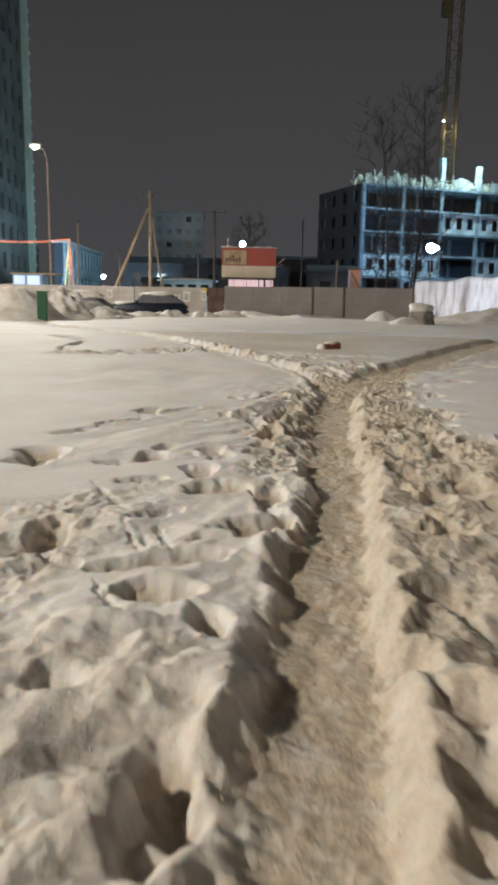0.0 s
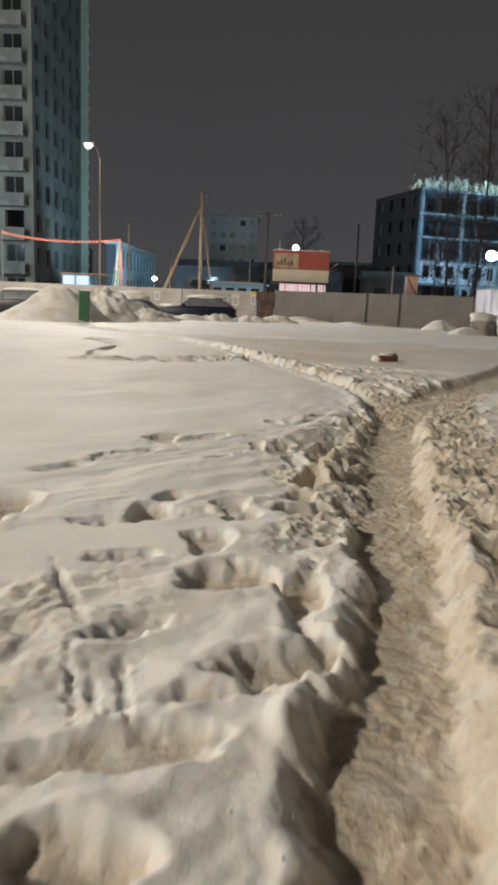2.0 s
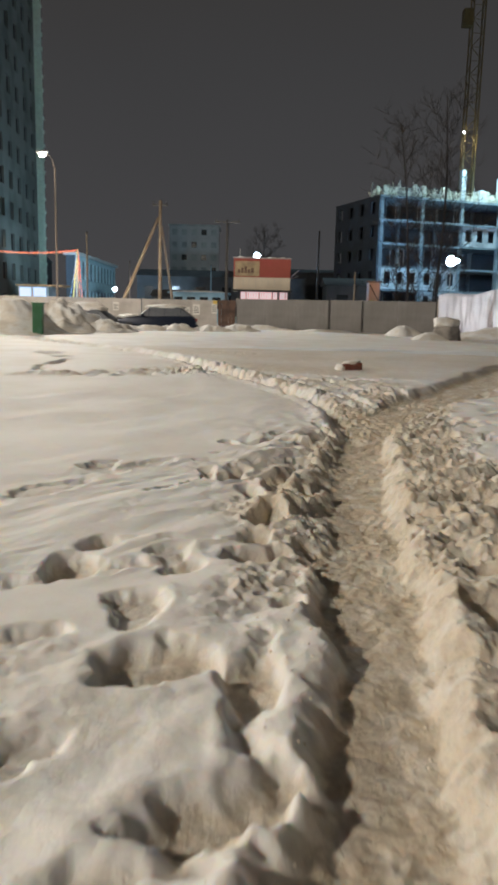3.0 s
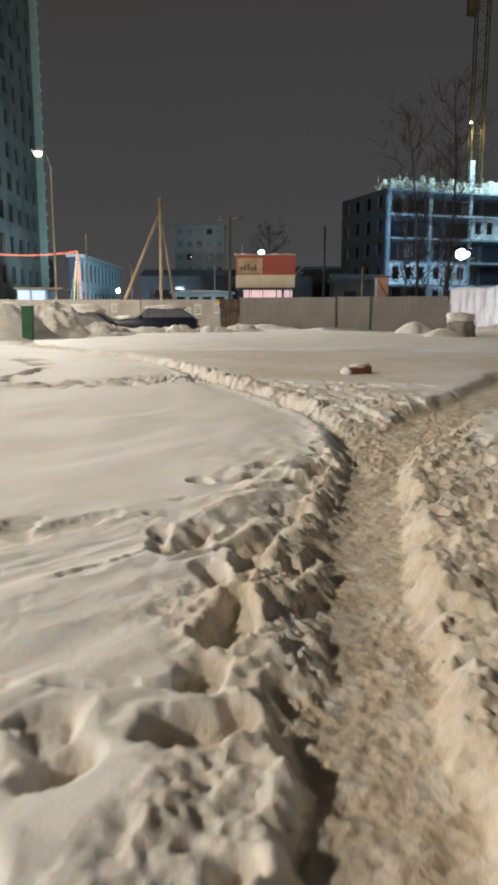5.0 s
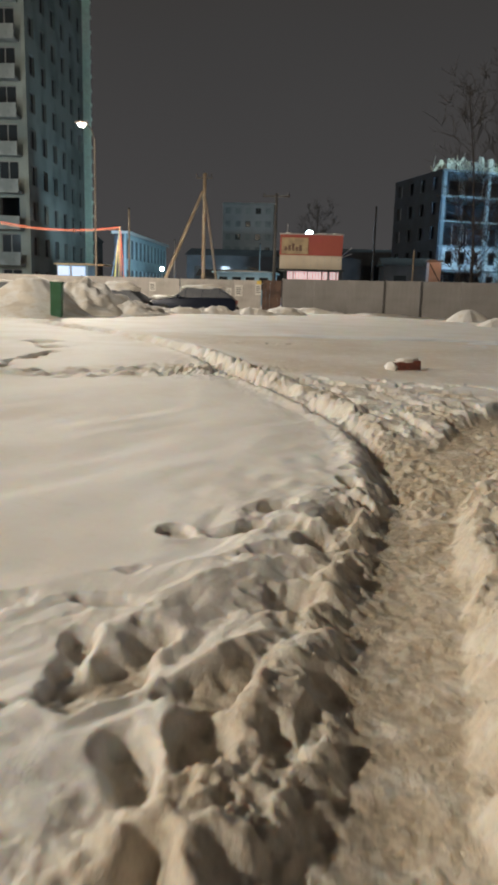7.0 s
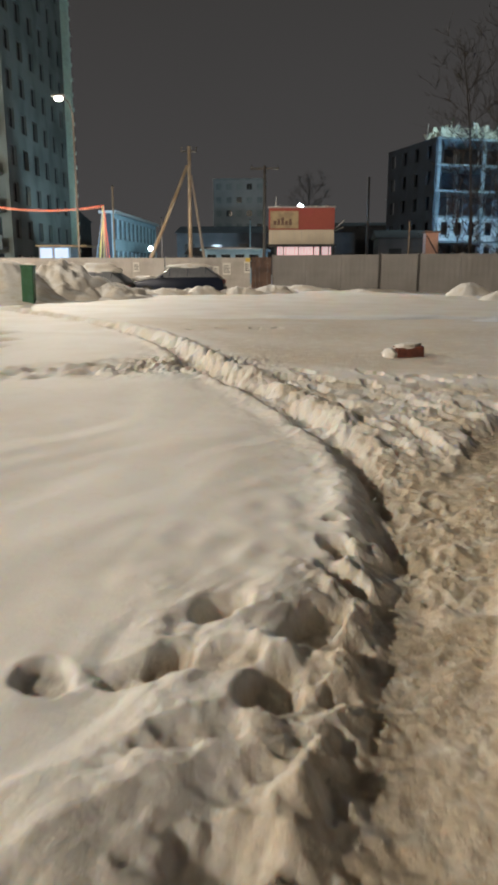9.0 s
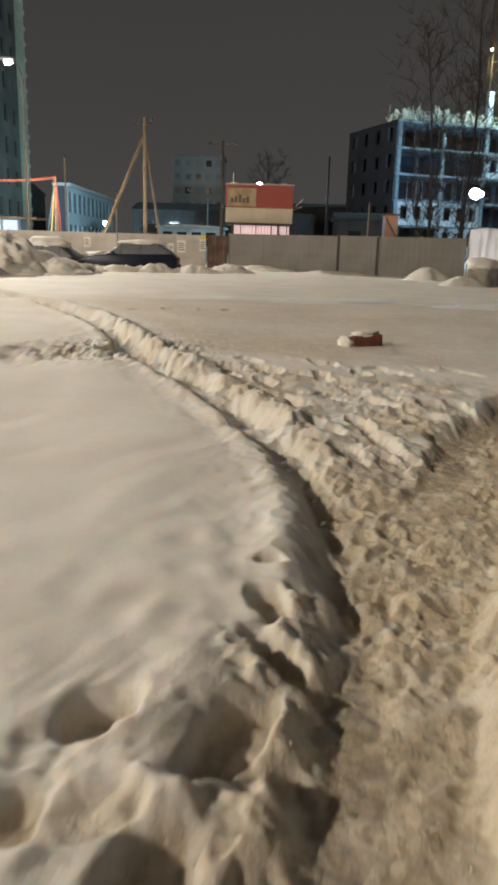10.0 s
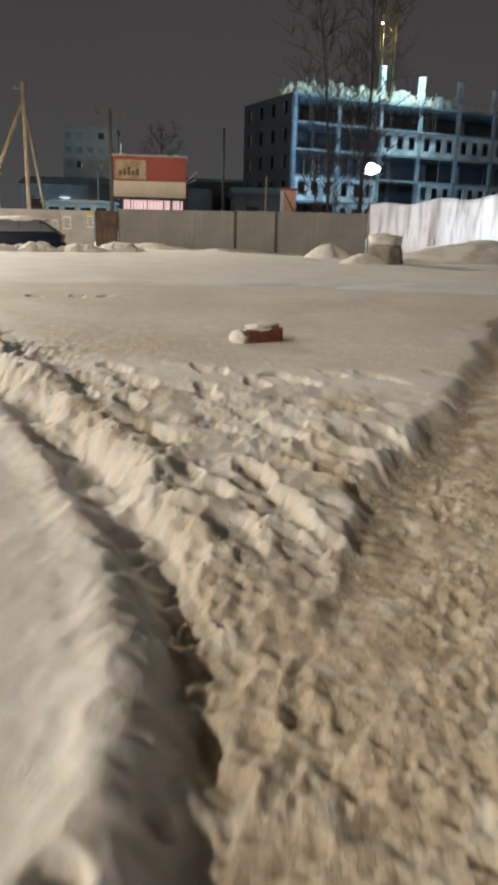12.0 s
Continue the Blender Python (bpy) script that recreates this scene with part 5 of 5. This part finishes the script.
for i in range(36):
    same_part("prop", prop, bld, pose(rnd.uniform(0.6, 40), rnd.uniform(0.6, 6.5), LEVELS[rnd.choice((0, 2, 4))], 0, rnd.uniform(-4, 4)) @ Matrix.Diagonal((1, 1, 1.3, 1)))
for z in (0.55, 1.05):
    part("guard_rail", boxed(0, 45, -0.2, -0.14, top + z, top + z + 0.07), PLANK, bld)

# tower crane behind it
crane = thing("tower_crane", pose(31.5, 128, 0), "dim yellow lattice tower crane with a lit section", "crane")
for px, py in ((-0.9, -0.9), (0.9, -0.9), (0.9, 0.9), (-0.9, 0.9)):
    part("mast_leg", boxed(px - 0.1, px + 0.1, py - 0.1, py + 0.1, 0, 52), CRANEPAINT, crane)
bm = bmesh.new()
for i in range(26):
    z = 2.0 * i
    s = 1 if i % 2 else -1
    rod(bm, (-0.9 * s, -0.9, z), (0.9 * s, -0.9, z + 2), 0.06, sides=5)
    rod(bm, (-0.9, 0.9 * s, z), (-0.9, -0.9 * s, z + 2), 0.06, sides=5)
    rod(bm, (0.9, 0.9 * s, z), (0.9, -0.9 * s, z + 2), 0.06, sides=5)
    rod(bm, (-0.9, -0.9, z), (0.9, -0.9, z), 0.05, sides=5)
part("lattice", bm, CRANEPAINT, crane)
part("cab", boxed(-2.4, -0.95, -1.4, 0.3, 45, 47.4, 0.1), CRANEPAINT, crane)
part("jib", rod(rod(rod(rods((-6, 0, 52), (45, -10, 52), 0.16, sides=6), (-6, 1.4, 52), (45, -8.6, 52), 0.16, sides=6), (-6, 0.7, 54), (45, -9.3, 53.4), 0.14, sides=6), (0, 0, 52), (0, 0.7, 58), 0.2, sides=6), CRANEPAINT, crane)
# head, glowing lens and light are additions that brighten one lattice section
hd = part("lamp_head", boxed(-1.5, -1.1, -1.6, -1.3, 29.2, 29.6, 0.05), BLACK, crane)
part("lens", boxed(-1.45, -1.15, -1.62, -1.603, 29.25, 29.55), TINYGLOW, hd)
lamp("crane_fill", "POINT", 500, (1.0, 0.95, 0.7), pose(31.2, 126.0, 28.0), 0.2)

# long pale blue two-storey building
sch = thing("school_building", pose(-26.7, 110, 0, 0, 0, 92.5), "long pale blue building with a row of dark windows", "building")
part("wall", facade(bmesh.new(), 34, 0, 2, 4.2, 11, 2.3, 2.7, 0.9), SCHOOLWALL, sch)
windows(sch, 34, 0, 2, 4.2, 11, 2.3, 2.7, 0.9, Matrix(), 7)
# dark colour on the end wall stands for it being unlit
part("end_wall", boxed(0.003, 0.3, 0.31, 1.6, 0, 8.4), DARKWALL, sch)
part("roof", boxed(-0.4, 34.4, -0.5, 1.9, 8.4, 8.75), FRAME, sch, "snowy flat roof")
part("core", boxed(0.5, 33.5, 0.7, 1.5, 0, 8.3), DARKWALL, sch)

# far flats and low dark sheds
far = thing("apartment_building", pose(-24.0, 190, 0, 0, 0, 2), "far dark apartment building barely lit at night", "apartment building")
part("wall", facade(bmesh.new(), 12, 0, 7, 3.0, 5, 1.3, 1.4, 0.9), FARWALL, far)
windows(far, 12, 0, 7, 3.0, 5, 1.3, 1.4, 0.9, Matrix(), 9, 0.72)
part("core", boxed(0.2, 11.8, 0.45, 12, 0, 21), CONCRETE, far)
part("roof", boxed(-0.2, 12.2, -0.2, 12.2, 21, 21.4), CONCRETE, far)


def shed(x, y, w, d, h, label, pitch=0.0):
    t = thing("shed", pose(x, y, 0), label, "shed", "dark sheds beyond the fence")
    part("wall", boxed(0, w, 0, d, 0, h), SHEDWALL, t)
    bm = bmesh.new()
    pts = [(-0.3, -0.4, h), (w + 0.3, -0.4, h), (w + 0.3, d / 2, h + pitch), (-0.3, d / 2, h + pitch), (w + 0.3, d + 0.4, h), (-0.3, d + 0.4, h)]
    v = [bm.verts.new(p) for p in pts]
    for f in ((0, 1, 2, 3), (3, 2, 4, 5), (0, 3, 5), (1, 4, 2), (0, 5, 4, 1)):
        bm.faces.new([v[i] for i in f])
    bmesh.ops.recalc_face_normals(bm, faces=bm.faces)
    part("roof", bm, SHEDWALL, t)
    for i in range(int(w / 4)):
        part("window", boxed(1.2 + 4 * i, 2.6 + 4 * i, -0.05, -0.01, h * 0.4, h * 0.75), GLASS, t)
    return t


shed(-20, 120, 26, 10, 6.2, "dark low building behind utility poles", 1.2)
shed(7.5, 96, 6, 8, 4.6, "dark shed behind a site cabin", 1.0)
shed(-4, 140, 20, 12, 8.0, "dark far building behind a site cabin", 1.0)
shed(-10.5, 74, 2.8, 3, 2.5, "dark hut behind the fence", 0.6)
shed(-70, 130, 30, 14, 9.0, "dark far building beside the tower", 1.5)


# ---- bare trees ----
def branch(rnd, V, F, p, d, length, r, pieces, wander, sides):
    """A tapering, slightly bent branch added to the vertex and face lists; returns the points along it."""
    along = [p]
    ring0 = None
    for i in range(pieces + 1):
        k = i / pieces
        rr = r * (1 - 0.8 * k)
        a = d.orthogonal().normalized()
        b = d.cross(a)
        ring = []
        for q in range(sides):
            th = 2 * math.pi * q / sides
            ring.append(len(V))
            V.append(p + (a * math.cos(th) + b * math.sin(th)) * rr)
        if ring0:
            F.extend((ring0[q], ring0[(q + 1) % sides], ring[(q + 1) % sides], ring[q]) for q in range(sides))
        ring0 = ring
        p = p + d * (length / pieces)
        along.append(p)
        d = (d + wander * Vector((rnd.uniform(-1, 1), rnd.uniform(-1, 1), rnd.uniform(-0.4, 0.7)))).normalized()
    return along


def wood(name, V, F, parent, label=""):
    me = bpy.data.meshes.new(name)
    me.from_pydata([v[:] for v in V], [], F)
    me.materials.append(BARK)
    ob = new(name, me)
    ob.parent = parent
    if label:
        ob["label"] = label
    return ob


def tree(x, y, height, seed, label, r0, limbs=26, spread=0.22, low=0.22):
    """An upright bare tree: one leader, rising limbs, and a haze of fine twigs."""
    t = thing("tree", pose(x, y, 0), label, "tree", "bare trees behind the fence")
    rnd = random.Random(seed)
    V, F = [], []
    spine = branch(rnd, V, F, Vector((0, 0, -0.1)), Vector((0.02, 0, 1)), height, r0, 12, 0.05, 9)
    wood("trunk", V, F, t)
    TV, TF = [], []
    for i in range(limbs):
        k = low + (0.95 - low) * (i + rnd.random()) / limbs
        at = spine[int(k * 12)].lerp(spine[int(k * 12) + 1], k * 12 % 1)
        th = 2.4 * i + rnd.uniform(-0.5, 0.5)
        d = Vector((math.cos(th) * 0.75, math.sin(th) * 0.75, rnd.uniform(0.45, 1.0))).normalized()
        V, F = [], []
        length = height * spread * (1.15 - 0.6 * k) * rnd.uniform(0.8, 1.25)
        line = branch(rnd, V, F, at, d, length, r0 * 0.24 * (1.1 - 0.7 * k), 5, 0.16, 5)
        wood("limb", V, F, t)
        for j in range(9):
            q = line[rnd.randint(1, 5)]
            dd = (d * 0.7 + Vector((rnd.uniform(-1, 1), rnd.uniform(-1, 1), rnd.uniform(-0.2, 0.9)))).normalized()
            tw = branch(rnd, TV, TF, q, dd, length * rnd.uniform(0.25, 0.5), 0.02, 4, 0.2, 3)
            for h in range(6):
                e = (dd * 0.8 + Vector((rnd.uniform(-1, 1), rnd.uniform(-1, 1), rnd.uniform(-0.4, 0.8)))).normalized()
                branch(rnd, TV, TF, tw[rnd.randint(1, 4)], e, length * rnd.uniform(0.15, 0.34), 0.012, 2, 0.2, 3)
    wood("crown", TV, TF, t, "haze of bare twigs")["kind"] = "stuff"
    return t


tree(10.7, 60.0, 15.5, 3, "tall upright bare tree behind the site fence", 0.13)
tree(13.3, 62.0, 17.5, 8, "tallest bare tree behind the site fence", 0.15, 30)
tree(9.3, 56.5, 5.2, 13, "small bare shrub behind the fence", 0.05, 14, 0.45, 0.05)
tree(12.0, 57.0, 6.0, 17, "twiggy bare shrub behind the fence", 0.06, 16, 0.42, 0.05)
tree(-0.3, 85.0, 9.5, 21, "dark bare tree behind a site cabin", 0.14, 20, 0.3)
